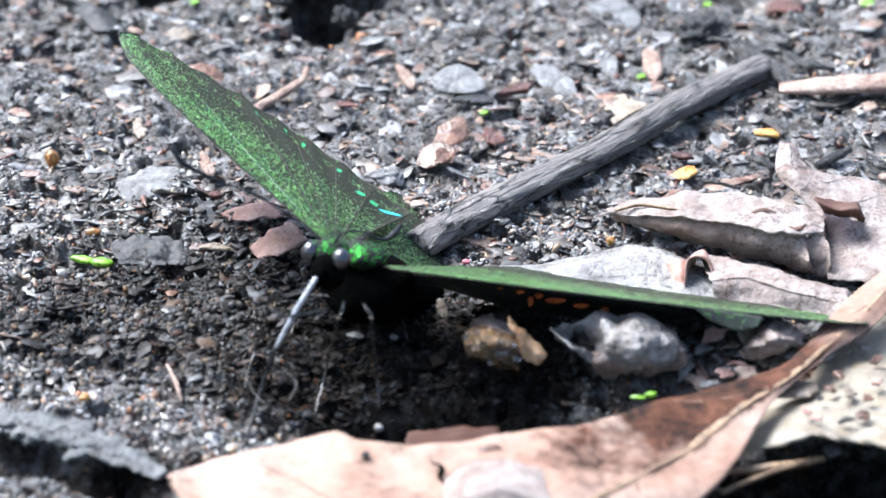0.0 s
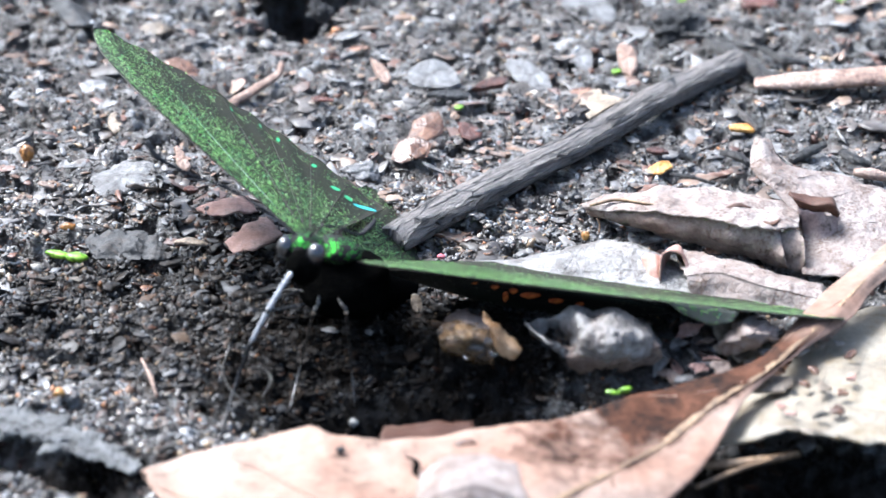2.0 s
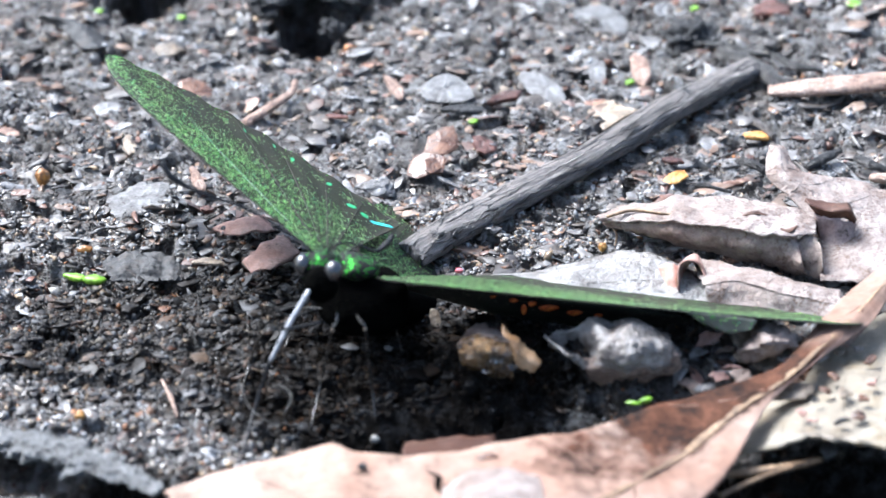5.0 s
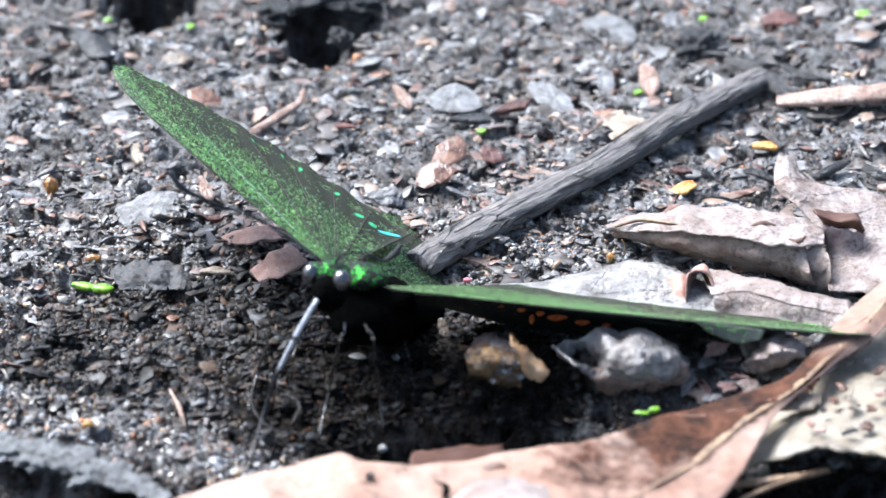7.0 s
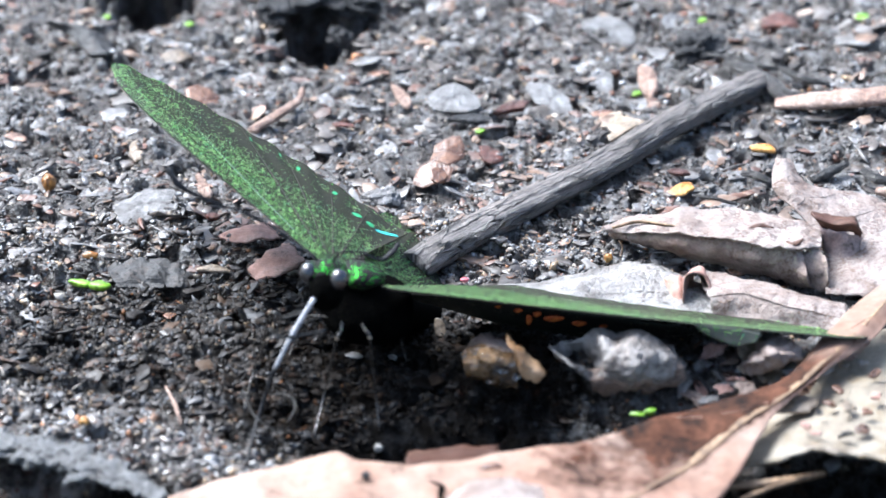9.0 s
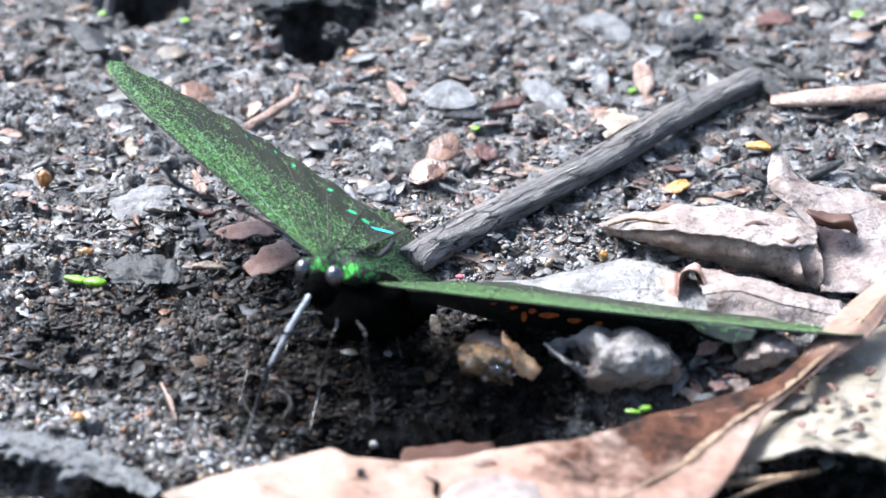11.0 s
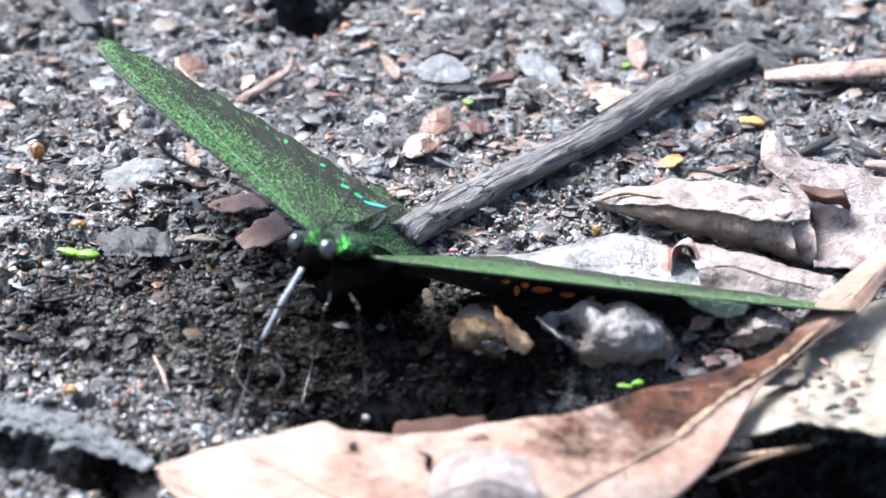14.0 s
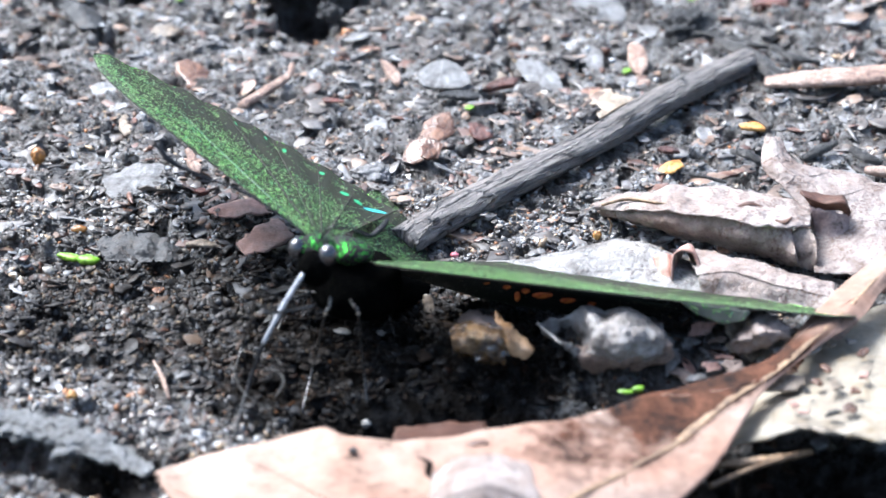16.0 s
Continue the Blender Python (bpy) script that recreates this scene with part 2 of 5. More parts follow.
def bark_material(name, stops, ridge=0.5):
    """Wet bark: long plates parted by fissures that run along the stick."""
    m, n, links, bsdf = nodes_of(name)
    tc = n.new("ShaderNodeTexCoord")
    stretch = n.new("ShaderNodeMapping")
    stretch.inputs["Scale"].default_value = (3.2, 8, 1)
    links.new(tc.outputs["UV"], stretch.inputs[0])
    long = noise_of(n, links, stretch.outputs[0], 2.2, 8.0, 0.7)
    small = noise_of(n, links, tc.outputs["Object"], 800, 4.0)
    stray = n.new("ShaderNodeVectorMath")
    stray.operation = "MULTIPLY_ADD"
    wander = n.new("ShaderNodeTexNoise")
    wander.inputs["Scale"].default_value = 420
    wander.inputs["Detail"].default_value = 5
    links.new(tc.outputs["Object"], wander.inputs["Vector"])
    links.new(wander.outputs["Color"], stray.inputs[0])
    stray.inputs[1].default_value = (0.05, 0.22, 0)
    links.new(tc.outputs["UV"], stray.inputs[2])
    plates = n.new("ShaderNodeMapping")
    plates.inputs["Scale"].default_value = (6, 5.5, 1)
    links.new(stray.outputs[0], plates.inputs[0])
    crack = n.new("ShaderNodeTexVoronoi")
    crack.feature = "DISTANCE_TO_EDGE"
    crack.inputs["Scale"].default_value = 1.0
    links.new(plates.outputs[0], crack.inputs["Vector"])
    deep = ramp_of(n, [(0.008, (0.2,) * 3), (0.035, (0.85,) * 3), (0.1, (1, 1, 1))])
    links.new(crack.outputs["Distance"], deep.inputs[0])
    colour = ramp_of(n, stops)
    links.new(long, colour.inputs[0])
    grain = ramp_of(n, [(0.3, (0.7,) * 3), (0.7, (1.25,) * 3)])
    links.new(small, grain.inputs[0])
    c = mixed(n, links, 1.0, colour.outputs[0], grain.outputs[0], "MULTIPLY")
    links.new(mixed(n, links, 1.0, c, deep.outputs[0], "MULTIPLY"), bsdf.inputs["Base Color"])
    bsdf.inputs["Roughness"].default_value = 0.36
    bsdf.inputs["Specular IOR Level"].default_value = 0.8
    lift = maths(n, links, "ADD", maths(n, links, "MULTIPLY", long, 0.8), maths(n, links, "MULTIPLY", small, 0.5))
    bumped(n, links, bsdf, maths(n, links, "ADD", lift, deep.outputs[0]), ridge * MM)
    return m


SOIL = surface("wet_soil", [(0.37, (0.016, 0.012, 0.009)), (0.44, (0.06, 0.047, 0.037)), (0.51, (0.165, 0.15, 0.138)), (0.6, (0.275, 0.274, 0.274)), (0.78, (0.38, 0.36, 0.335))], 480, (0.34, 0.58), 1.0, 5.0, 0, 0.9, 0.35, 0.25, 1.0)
CRUMB = crumb_material("soil_crumbs", [(0.0, (0.012, 0.01, 0.008)), (0.24, (0.035, 0.028, 0.022)), (0.42, (0.09, 0.08, 0.072)), (0.54, (0.22, 0.222, 0.228)), (0.68, (0.29, 0.298, 0.31)),
                                       (0.8, (0.16, 0.08, 0.04)), (0.87, (0.34, 0.24, 0.14)), (0.94, (0.4, 0.35, 0.28)), (0.98, (0.4, 0.16, 0.045)), (0.993, (0.5, 0.47, 0.42))], (0.36, 0.62), 900, 0.22)
PITCH = crumb_material("dark_crumbs", [(0.0, (0.0094, 0.006, 0.0044)), (0.45, (0.0234, 0.0135, 0.0089)), (0.7, (0.0516, 0.021, 0.0109)), (0.9, (0.1031, 0.0413, 0.0204))], (0.4, 0.65))
SODDEN = crumb_material("wet_leaf_mould", [(0.0, (0.02, 0.014, 0.01)), (0.3, (0.06, 0.045, 0.034)), (0.55, (0.12, 0.108, 0.1)), (0.72, (0.2, 0.2, 0.206)), (0.84, (0.1, 0.05, 0.027)), (0.94, (0.2, 0.125, 0.078))], (0.24, 0.5), 700, 0.35)
FLAKE = crumb_material("leaf_crumbs", [(0.0, (0.03, 0.021, 0.015)), (0.24, (0.085, 0.066, 0.052)), (0.42, (0.15, 0.137, 0.126)), (0.58, (0.21, 0.204, 0.2)), (0.68, (0.15, 0.052, 0.023)),
                                       (0.8, (0.22, 0.122, 0.066)), (0.9, (0.32, 0.21, 0.135)), (0.97, (0.42, 0.36, 0.29))], (0.4, 0.62), 700, 0.4)
FRAGMENT = crumb_material("leaf_fragments", [(0.0, (0.03, 0.021, 0.015)), (0.22, (0.08, 0.06, 0.046)), (0.42, (0.15, 0.138, 0.129)), (0.6, (0.22, 0.216, 0.214)), (0.72, (0.14, 0.05, 0.022)), (0.84, (0.2, 0.112, 0.062)), (0.95, (0.3, 0.21, 0.15))], (0.4, 0.62), 500, 0.4)
CHIP = surface("sodden_flake", [(0.32, (0.0858, 0.0752, 0.0678)), (0.5, (0.1887, 0.1802, 0.1749)), (0.68, (0.3259, 0.3185, 0.3124))], 420, (0.32, 0.55), 0.45, 5, 0.3, 0.7, 0.35, 0, 1.0)
SLAB = surface("weathered_bark", [(0.34, (0.0257, 0.0224, 0.0201)), (0.44, (0.1286, 0.1247, 0.1205)), (0.6, (0.2444, 0.2428, 0.241)), (0.74, (0.3602, 0.3544, 0.3481))], 520, (0.25, 0.5), 0.6, 5, 0, 0.7, 0.4, 0, 1.0)
CHIP_BROWN = surface("brown_flake", [(0.35, (0.06, 0.026, 0.014)), (0.65, (0.18, 0.09, 0.05))], 350, (0.2, 0.42), 0.2, 6, 0.5, 0.7)
CHIP_PALE = surface("pale_flake", [(0.35, (0.1346, 0.101, 0.0673)), (0.65, (0.2754, 0.2203, 0.1652))], 350, (0.3, 0.5), 0.2, 6, 0.3)
PINK = leaf_material("pink_dead_leaf", [(0.32, (0.248, 0.124, 0.0885)), (0.5, (0.4428, 0.2656, 0.2125)), (0.7, (0.5669, 0.4163, 0.3632))], 220, 0.2, 0.05)
PALE = leaf_material("bleached_leaf", [(0.3, (0.123, 0.082, 0.064)), (0.43, (0.2542, 0.2009, 0.1738)), (0.62, (0.3772, 0.328, 0.2993))], 190, 1.0, 0.05, wrinkle=2.6, spot_colour=(0.11, 0.065, 0.045))
PAPER = leaf_material("brown_leaf_back", [(0.3, (0.117, 0.0772, 0.0585)), (0.5, (0.2457, 0.1814, 0.1463)), (0.7, (0.3978, 0.3217, 0.275))], 220, 0.7, 0.05, wrinkle=2.4)
GREY = leaf_material("grey_sodden_leaf", [(0.3, (0.0816, 0.0681, 0.0582)), (0.44, (0.2205, 0.2041, 0.1902)), (0.58, (0.3265, 0.3121, 0.2989)), (0.72, (0.3755, 0.3201, 0.2795))], 240, 0.7, 0.04, (0.3, 0.52), 0.6, wrinkle=3.6)
ASH = leaf_material("ash_grey_leaf", [(0.3, (0.0874, 0.063, 0.0489)), (0.42, (0.2446, 0.2142, 0.1915)), (0.56, (0.3756, 0.3486, 0.3259)), (0.72, (0.4368, 0.3612, 0.3096))], 240, 0.8, 0.04, (0.3, 0.52), 0.6, wrinkle=3.6)
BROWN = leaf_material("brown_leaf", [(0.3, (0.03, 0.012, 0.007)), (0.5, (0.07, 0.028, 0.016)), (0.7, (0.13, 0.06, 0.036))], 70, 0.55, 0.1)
BLUSH = leaf_material("blush_leaf", [(0.3, (0.164, 0.0984, 0.082)), (0.45, (0.2706, 0.1927, 0.1722)), (0.65, (0.3608, 0.287, 0.2665))], 200, 0.15, 0.03, wrinkle=1.2)
ROLL = leaf_material("rolled_leaf", [(0.3, (0.12, 0.078, 0.058)), (0.45, (0.25, 0.185, 0.152)), (0.65, (0.36, 0.295, 0.255))], 190, 0.8, 0.05, wrinkle=2.6, spot_colour=(0.09, 0.05, 0.034))
IVORY = leaf_material("ivory_leaf", [(0.3, (0.0964, 0.0688, 0.0441)), (0.42, (0.2156, 0.1817, 0.1372)), (0.62, (0.295, 0.2616, 0.2071))], 110, 0.5, 0.04, wrinkle=2.0, spot_colour=(0.16, 0.11, 0.05))
TAN = leaf_material("tan_leaf", [(0.3, (0.1404, 0.0643, 0.0293)), (0.46, (0.351, 0.1989, 0.0936)), (0.65, (0.5382, 0.351, 0.1989))], 260, 0.3, 0.03, (0.2, 0.4), 0.7, wrinkle=1.6)
FRONT = leaf_material("large_fallen_leaf", [(0.3, (0.1939, 0.0977, 0.0631)), (0.44, (0.2763, 0.1721, 0.1263)), (0.62, (0.3296, 0.2465, 0.1984))], 55, 0.12, 0.03, (0.6, 0.8), 0.15, zone=(0.54, 0.5))
DARKLEAF = leaf_material("black_wet_leaf", [(0.3, (0.0187, 0.0183, 0.0183)), (0.5, (0.0421, 0.0412, 0.0412)), (0.7, (0.0796, 0.0772, 0.0763))], 300, 0.4, 0.0, (0.42, 0.62), 0.4, wrinkle=2.0)
AMBER = surface("amber_wet_leaf", [(0.36, (0.0325, 0.0195, 0.0097)), (0.48, (0.1219, 0.0683, 0.026)), (0.6, (0.2762, 0.1625, 0.065)), (0.74, (0.5525, 0.3575, 0.1788))], 300, (0.12, 0.4), 0.7, 5, 0.15, 0.8, 0.4, 0, 1.0)
BARK = bark_material("wet_bark", [(0.36, (0.0437, 0.0347, 0.0293)), (0.46, (0.131, 0.1092, 0.0957)), (0.58, (0.2184, 0.1922, 0.1754)), (0.74, (0.3604, 0.3202, 0.2923))], 0.7)
BARK_DARK = bark_material("black_bark", [(0.36, (0.01, 0.009, 0.008)), (0.55, (0.04, 0.035, 0.032)), (0.75, (0.16, 0.14, 0.13))])
WOOD = surface("pale_wood", [(0.35, (0.1152, 0.0576, 0.0396)), (0.48, (0.3024, 0.1944, 0.144)), (0.65, (0.4176, 0.3096, 0.252))], 320, (0.4, 0.6), 0.35, 6, 0.2, 0.5, 0.4, 0, 1.0)
RIB = surface("leaf_rib", [(0.35, (0.1, 0.058, 0.03)), (0.65, (0.25, 0.165, 0.095))], 260, (0.4, 0.6), 0.1, 6, 0.1)
HUSK = surface("amber_husk", [(0.35, (0.11, 0.04, 0.008)), (0.65, (0.38, 0.17, 0.035))], 350, (0.2, 0.4), 0.2, 5, 0.1, 0.7)
GREEN = surface("fresh_green", [(0.35, (0.0918, 0.2326, 0.0092)), (0.65, (0.2203, 0.3794, 0.0306))], 300, (0.3, 0.45), 0.1, 5, 0.15)
ORANGE = surface("orange_flake", [(0.35, (0.324, 0.1224, 0.0216)), (0.65, (0.54, 0.3024, 0.0864))], 350, (0.3, 0.5), 0.1, 5, 0.2)
RED = surface("red_brown_husk", [(0.35, (0.0432, 0.013, 0.0086)), (0.65, (0.1368, 0.0468, 0.0302))], 450, (0.25, 0.45), 0.3, 5, 0.3, 0.6, 0.3, 0, 1.0)
STONE = surface("pale_grit", [(0.35, (0.1836, 0.1714, 0.153)), (0.65, (0.3366, 0.3182, 0.2876))], 350, (0.35, 0.6), 0.15, 5, 0.15)
CLOD = surface("black_clod", [(0.3, (0.008, 0.008, 0.008)), (0.55, (0.04, 0.038, 0.038)), (0.75, (0.16, 0.155, 0.155))], 420, (0.4, 0.65), 0.5, 5, 0.15, 0.4, 0.5, 0, 1.0)
SHINE = [(0.0, (0.015, 0.13, 0.005)), (0.35, (0.06, 0.36, 0.02)), (0.65, (0.32, 0.72, 0.12)), (0.88, (0.7, 0.95, 0.42)), (1.0, (0.05, 0.55, 0.25))]
WING = wing_material("wing_upper", (0.008, 0.0075, 0.004), (0.018, 0.017, 0.007), 0.64, SHINE, cells=4200)
# Lighter copy of wing_upper: the gleam seen edge-on is put into the colour.
WING_LIT = wing_material("wing_upper_lit", (0.012, 0.012, 0.006), (0.03, 0.028, 0.014), 0.95, SHINE, cells=3400)
WING_VEIN = surface("wing_vein", [(0.35, (0.03, 0.075, 0.04)), (0.65, (0.06, 0.13, 0.08))], 900, (0.35, 0.5), 0.03, 5, 0)
WING_EDGE = wing_material("wing_margin", (0.07, 0.075, 0.06), (0.15, 0.16, 0.13), 0.2, SHINE)
WING_UNDER = wing_material("wing_under", (0.016, 0.013, 0.011), (0.035, 0.028, 0.022), 0.05, [(0, (0.1, 0.09, 0.05)), (1, (0.2, 0.18, 0.1))])
FUR = wing_material("head_scales", (0.004, 0.004, 0.0035), (0.009, 0.009, 0.007), 0.62, [(0.0, (0.015, 0.22, 0.008)), (1.0, (0.1, 0.62, 0.05))])
BLACK = surface("black_fur", [(0.35, (0.0012, 0.0012, 0.0012)), (0.65, (0.003, 0.003, 0.0026))], 700, (0.85, 0.98), 0.3, 5, 0, 0.01)
LEG = surface("leg_horn", [(0.35, (0.015, 0.014, 0.012)), (0.65, (0.045, 0.04, 0.036))], 700, (0.18, 0.3), 0.03, 5, 0, 0.7)
HORN = surface("black_horn", [(0.35, (0.006, 0.006, 0.007)), (0.65, (0.018, 0.018, 0.02))], 700, (0.35, 0.5), 0.05, 5, 0, 0.25)
EYE_MAT = surface("compound_eye", [(0.35, (0.006, 0.006, 0.007)), (0.65, (0.012, 0.012, 0.014))], 900, (0.2, 0.26), 0.02, 5, 0, 0.9)
EYE_MAT.node_tree.nodes["Principled BSDF"].inputs["Coat Weight"].default_value = 0.7
EYE_MAT.node_tree.nodes["Principled BSDF"].inputs["Coat Roughness"].default_value = 0.18
TONGUE = surface("proboscis", [(0.35, (0.324, 0.3312, 0.3456)), (0.65, (0.432, 0.4392, 0.4608))], 700, (0.15, 0.25), 0.02, 5, 0, 0.9)
CYAN = surface("cyan_scales", [(0.35, (0.0144, 0.324, 0.36)), (0.65, (0.072, 0.54, 0.54))], 900, (0.3, 0.4), 0.05, 5, 0)
JADE = surface("jade_scales", [(0.35, (0.0216, 0.324, 0.108)), (0.65, (0.0576, 0.504, 0.216))], 900, (0.3, 0.4), 0.05, 5, 0)
SPOT = surface("red_lunule", [(0.35, (0.4914, 0.0629, 0.0078)), (0.65, (0.5897, 0.1572, 0.0262))], 700, (0.5, 0.7), 0.05, 5, 0)
ROSE = surface("rose_lunule", [(0.35, (0.432, 0.0864, 0.1152)), (0.65, (0.576, 0.18, 0.2016))], 700, (0.5, 0.7), 0.05, 5, 0)

DROP, _n, _l, _b = nodes_of("water")
_b.inputs["Transmission Weight"].default_value = 1.0
_b.inputs["Roughness"].default_value = 0.02
_b.inputs["IOR"].default_value = 1.33

# ---- building helpers (millimetres) ----


def mesh_of(name, verts, faces, uvs=None, slots=None, smooth=True):
    me = bpy.data.meshes.new(name)
    me.from_pydata((np.asarray(verts, float) * MM).tolist(), [], [tuple(int(i) for i in f) for f in faces])
    if uvs is not None:
        layer = me.uv_layers.new(name="uv")
        idx = np.empty(len(me.loops), np.int32)
        me.loops.foreach_get("vertex_index", idx)
        layer.data.foreach_set("uv", np.asarray(uvs, np.float32)[idx].ravel())
    if slots is not None:
        me.polygons.foreach_set("material_index", np.asarray(slots, np.int32))
    if smooth:
        me.polygons.foreach_set("use_smooth", np.ones(len(me.polygons), bool))
    me.update()
    return me


def part(name, me, material, parent=None, label="", at=(0, 0, 0)):
    for m in material if isinstance(material, (list, tuple)) else [material]:
        if len(me.materials) < (len(material) if isinstance(material, (list, tuple)) else 1):
            me.materials.append(m)
    ob = new(name, me)
    ob.parent = parent
    ob.location = Vector(at) * MM
    if label:
        ob["label"] = label
    return ob


def thing(name, label, category, at=(0, 0, 0), group=""):
    ob = new(name)
    ob.location = Vector(at) * MM
    ob.empty_display_size = 0.005
    return tagged(ob, label, category, group)


def spline(pts, n):
    """n points along a smooth curve through pts."""
    p = np.asarray(pts, float)
    if len(p) == 2:
        return p[0] + (p[1] - p[0]) * np.linspace(0, 1, n)[:, None]
    q = np.vstack([2 * p[0] - p[1], p, 2 * p[-1] - p[-2]])
    s = np.linspace(0, len(p) - 1, n)
    i = np.minimum(s.astype(int), len(p) - 2)
    t = (s - i)[:, None]
    a, b, c, d = q[i], q[i + 1], q[i + 2], q[i + 3]
    return 0.5 * (2 * b + (c - a) * t + (2 * a - 5 * b + 4 * c - d) * t**2 + (3 * b - a - 3 * c + d) * t**3)


def wobble(p, scale, seed=0):
    """Smooth noise in -1..1 at each row of p (mm)."""
    return np.array([noise.noise(Vector((x / scale + seed * 7.3, y / scale - seed * 3.1, z / scale + seed))) for x, y, z in p])


def sheet(rails, nu=40, nv=14, ripple=0.4, crease=4.0, ragged=0.5, thick=0.25, seed=1, ends=0.6):
    """A blade hung over smooth rails (from one edge to the other), rippled, with ragged rims and real thickness."""
    lines = np.stack([spline(r, nu) for r in rails])
    grid = np.stack([spline(lines[:, i], nv) for i in range(nu)])
    u, v = np.meshgrid(np.linspace(0, 1, nu), np.linspace(0, 1, nv), indexing="ij")
    rng = np.random.default_rng(seed)
    # torn rims: pull the outer rows in, by an uneven measure
    for j, k in ((0, 1), (nv - 1, nv - 2)):
        bite = np.clip(np.interp(np.arange(nu), np.arange(0, nu + 2, 2), rng.normal(0, 0.5, len(np.arange(0, nu + 2, 2)))), -0.6, 0.9) * ragged
        grid[:, j] += (grid[:, k] - grid[:, j]) * bite[:, None]
    for i, k in ((0, 1), (nu - 1, nu - 2)):
        grid[i] += (grid[k] - grid[i]) * (rng.normal(0, 0.5, nv) * ends)[:, None]
    flat = grid.reshape(-1, 3)
    du, dv = np.gradient(grid, axis=0), np.gradient(grid, axis=1)
    normal = np.cross(du, dv)
    normal /= np.linalg.norm(normal, axis=-1, keepdims=True) + 1e-9
    if normal[..., 2].mean() < 0:
        normal = -normal
    nf = normal.reshape(-1, 3)
    flat = flat + nf * (ripple * wobble(flat, crease, seed) + 0.35 * ripple * wobble(flat, crease / 3, seed + 5))[:, None]
    top, low = flat, flat - nf * thick
    uv = np.stack([u, v], -1).reshape(-1, 2)
    N = nu * nv
    idx = np.arange(N).reshape(nu, nv)
    a, b, c, d = idx[:-1, :-1].ravel(), idx[1:, :-1].ravel(), idx[1:, 1:].ravel(), idx[:-1, 1:].ravel()
    up = np.stack([a, b, c, d], 1)
    down = np.stack([d, c, b, a], 1) + N
    loop = np.r_[idx[:, 0], idx[-1, 1:], idx[-2::-1, -1], idx[0, -2:0:-1]]
    rim = np.stack([loop, loop + N, np.roll(loop, -1) + N, np.roll(loop, -1)], 1)
    return np.vstack([top, low]), np.vstack([up, down, rim]), np.vstack([uv, uv])


def blade(name, rails, material, parent=None, label="", **more):
    verts, faces, uvs = sheet(rails, **more)
    return part(name, mesh_of(name, verts, faces, uvs), material, parent, label)


def tube_uv(n, sides):
    around = np.abs(np.arange(sides) / sides * 2 - 1)
    return np.stack([np.repeat(np.linspace(0, 1, n), sides), np.tile(around, n)], 1)


def tube_data(points, radii, sides=8, n=24, rough=0.0, seed=0, flat=1.0):
    p = spline(points, n)
    r = np.interp(np.linspace(0, 1, n), np.linspace(0, 1, len(radii)), radii)
    t = np.gradient(p, axis=0)
    t /= np.linalg.norm(t, axis=1, keepdims=True) + 1e-9
    ref = np.array([0, 0, 1.0]) if abs(t[:, 2]).mean() < 0.8 else np.array([1.0, 0, 0])
    s = np.cross(t, ref)
    s /= np.linalg.norm(s, axis=1, keepdims=True) + 1e-9
    w = np.cross(s, t)
    ang = np.arange(sides) * 2 * np.pi / sides
    ring = p[:, None] + r[:, None, None] * (np.cos(ang)[None, :, None] * s[:, None] + flat * np.sin(ang)[None, :, None] * w[:, None])
    verts = ring.reshape(-1, 3)
    if rough:
        out = verts - np.repeat(p, sides, 0)
        verts = verts + out * (rough * (wobble(verts * (1, 1, 1), 1.6, seed) + 0.6 * wobble(verts, 0.6, seed + 3)))[:, None]
    i, j = np.meshgrid(np.arange(n - 1), np.arange(sides), indexing="ij")
    a, b = (i * sides + j).ravel(), (i * sides + (j + 1) % sides).ravel()
    faces = np.stack([a, b, b + sides, a + sides], 1).tolist()
    faces += [list(range(sides))[::-1], list(range((n - 1) * sides, n * sides))]
    return verts, faces, tube_uv(n, sides)


def tube(name, points, radii, material, parent=None, label="", **more):
    return part(name, mesh_of(name, *tube_data(points, radii, **more)), material, parent, label)


def blob_data(size, seed=0, rough=0.25, level=3, scale=1.0, flat_base=False):
    """A rounded lump of half-axes size (mm), knobbly by noise."""
    bm = bmesh.new()
    bmesh.ops.create_icosphere(bm, subdivisions=level, radius=1)
    v = np.array([x.co[:] for x in bm.verts])
    f = [[x.index for x in y.verts] for y in bm.faces]
    bm.free()
    k = 1 + rough * (wobble(v, scale, seed) + 0.5 * wobble(v, scale / 2.3, seed + 2))
    return v * k[:, None] * np.asarray(size, float), f


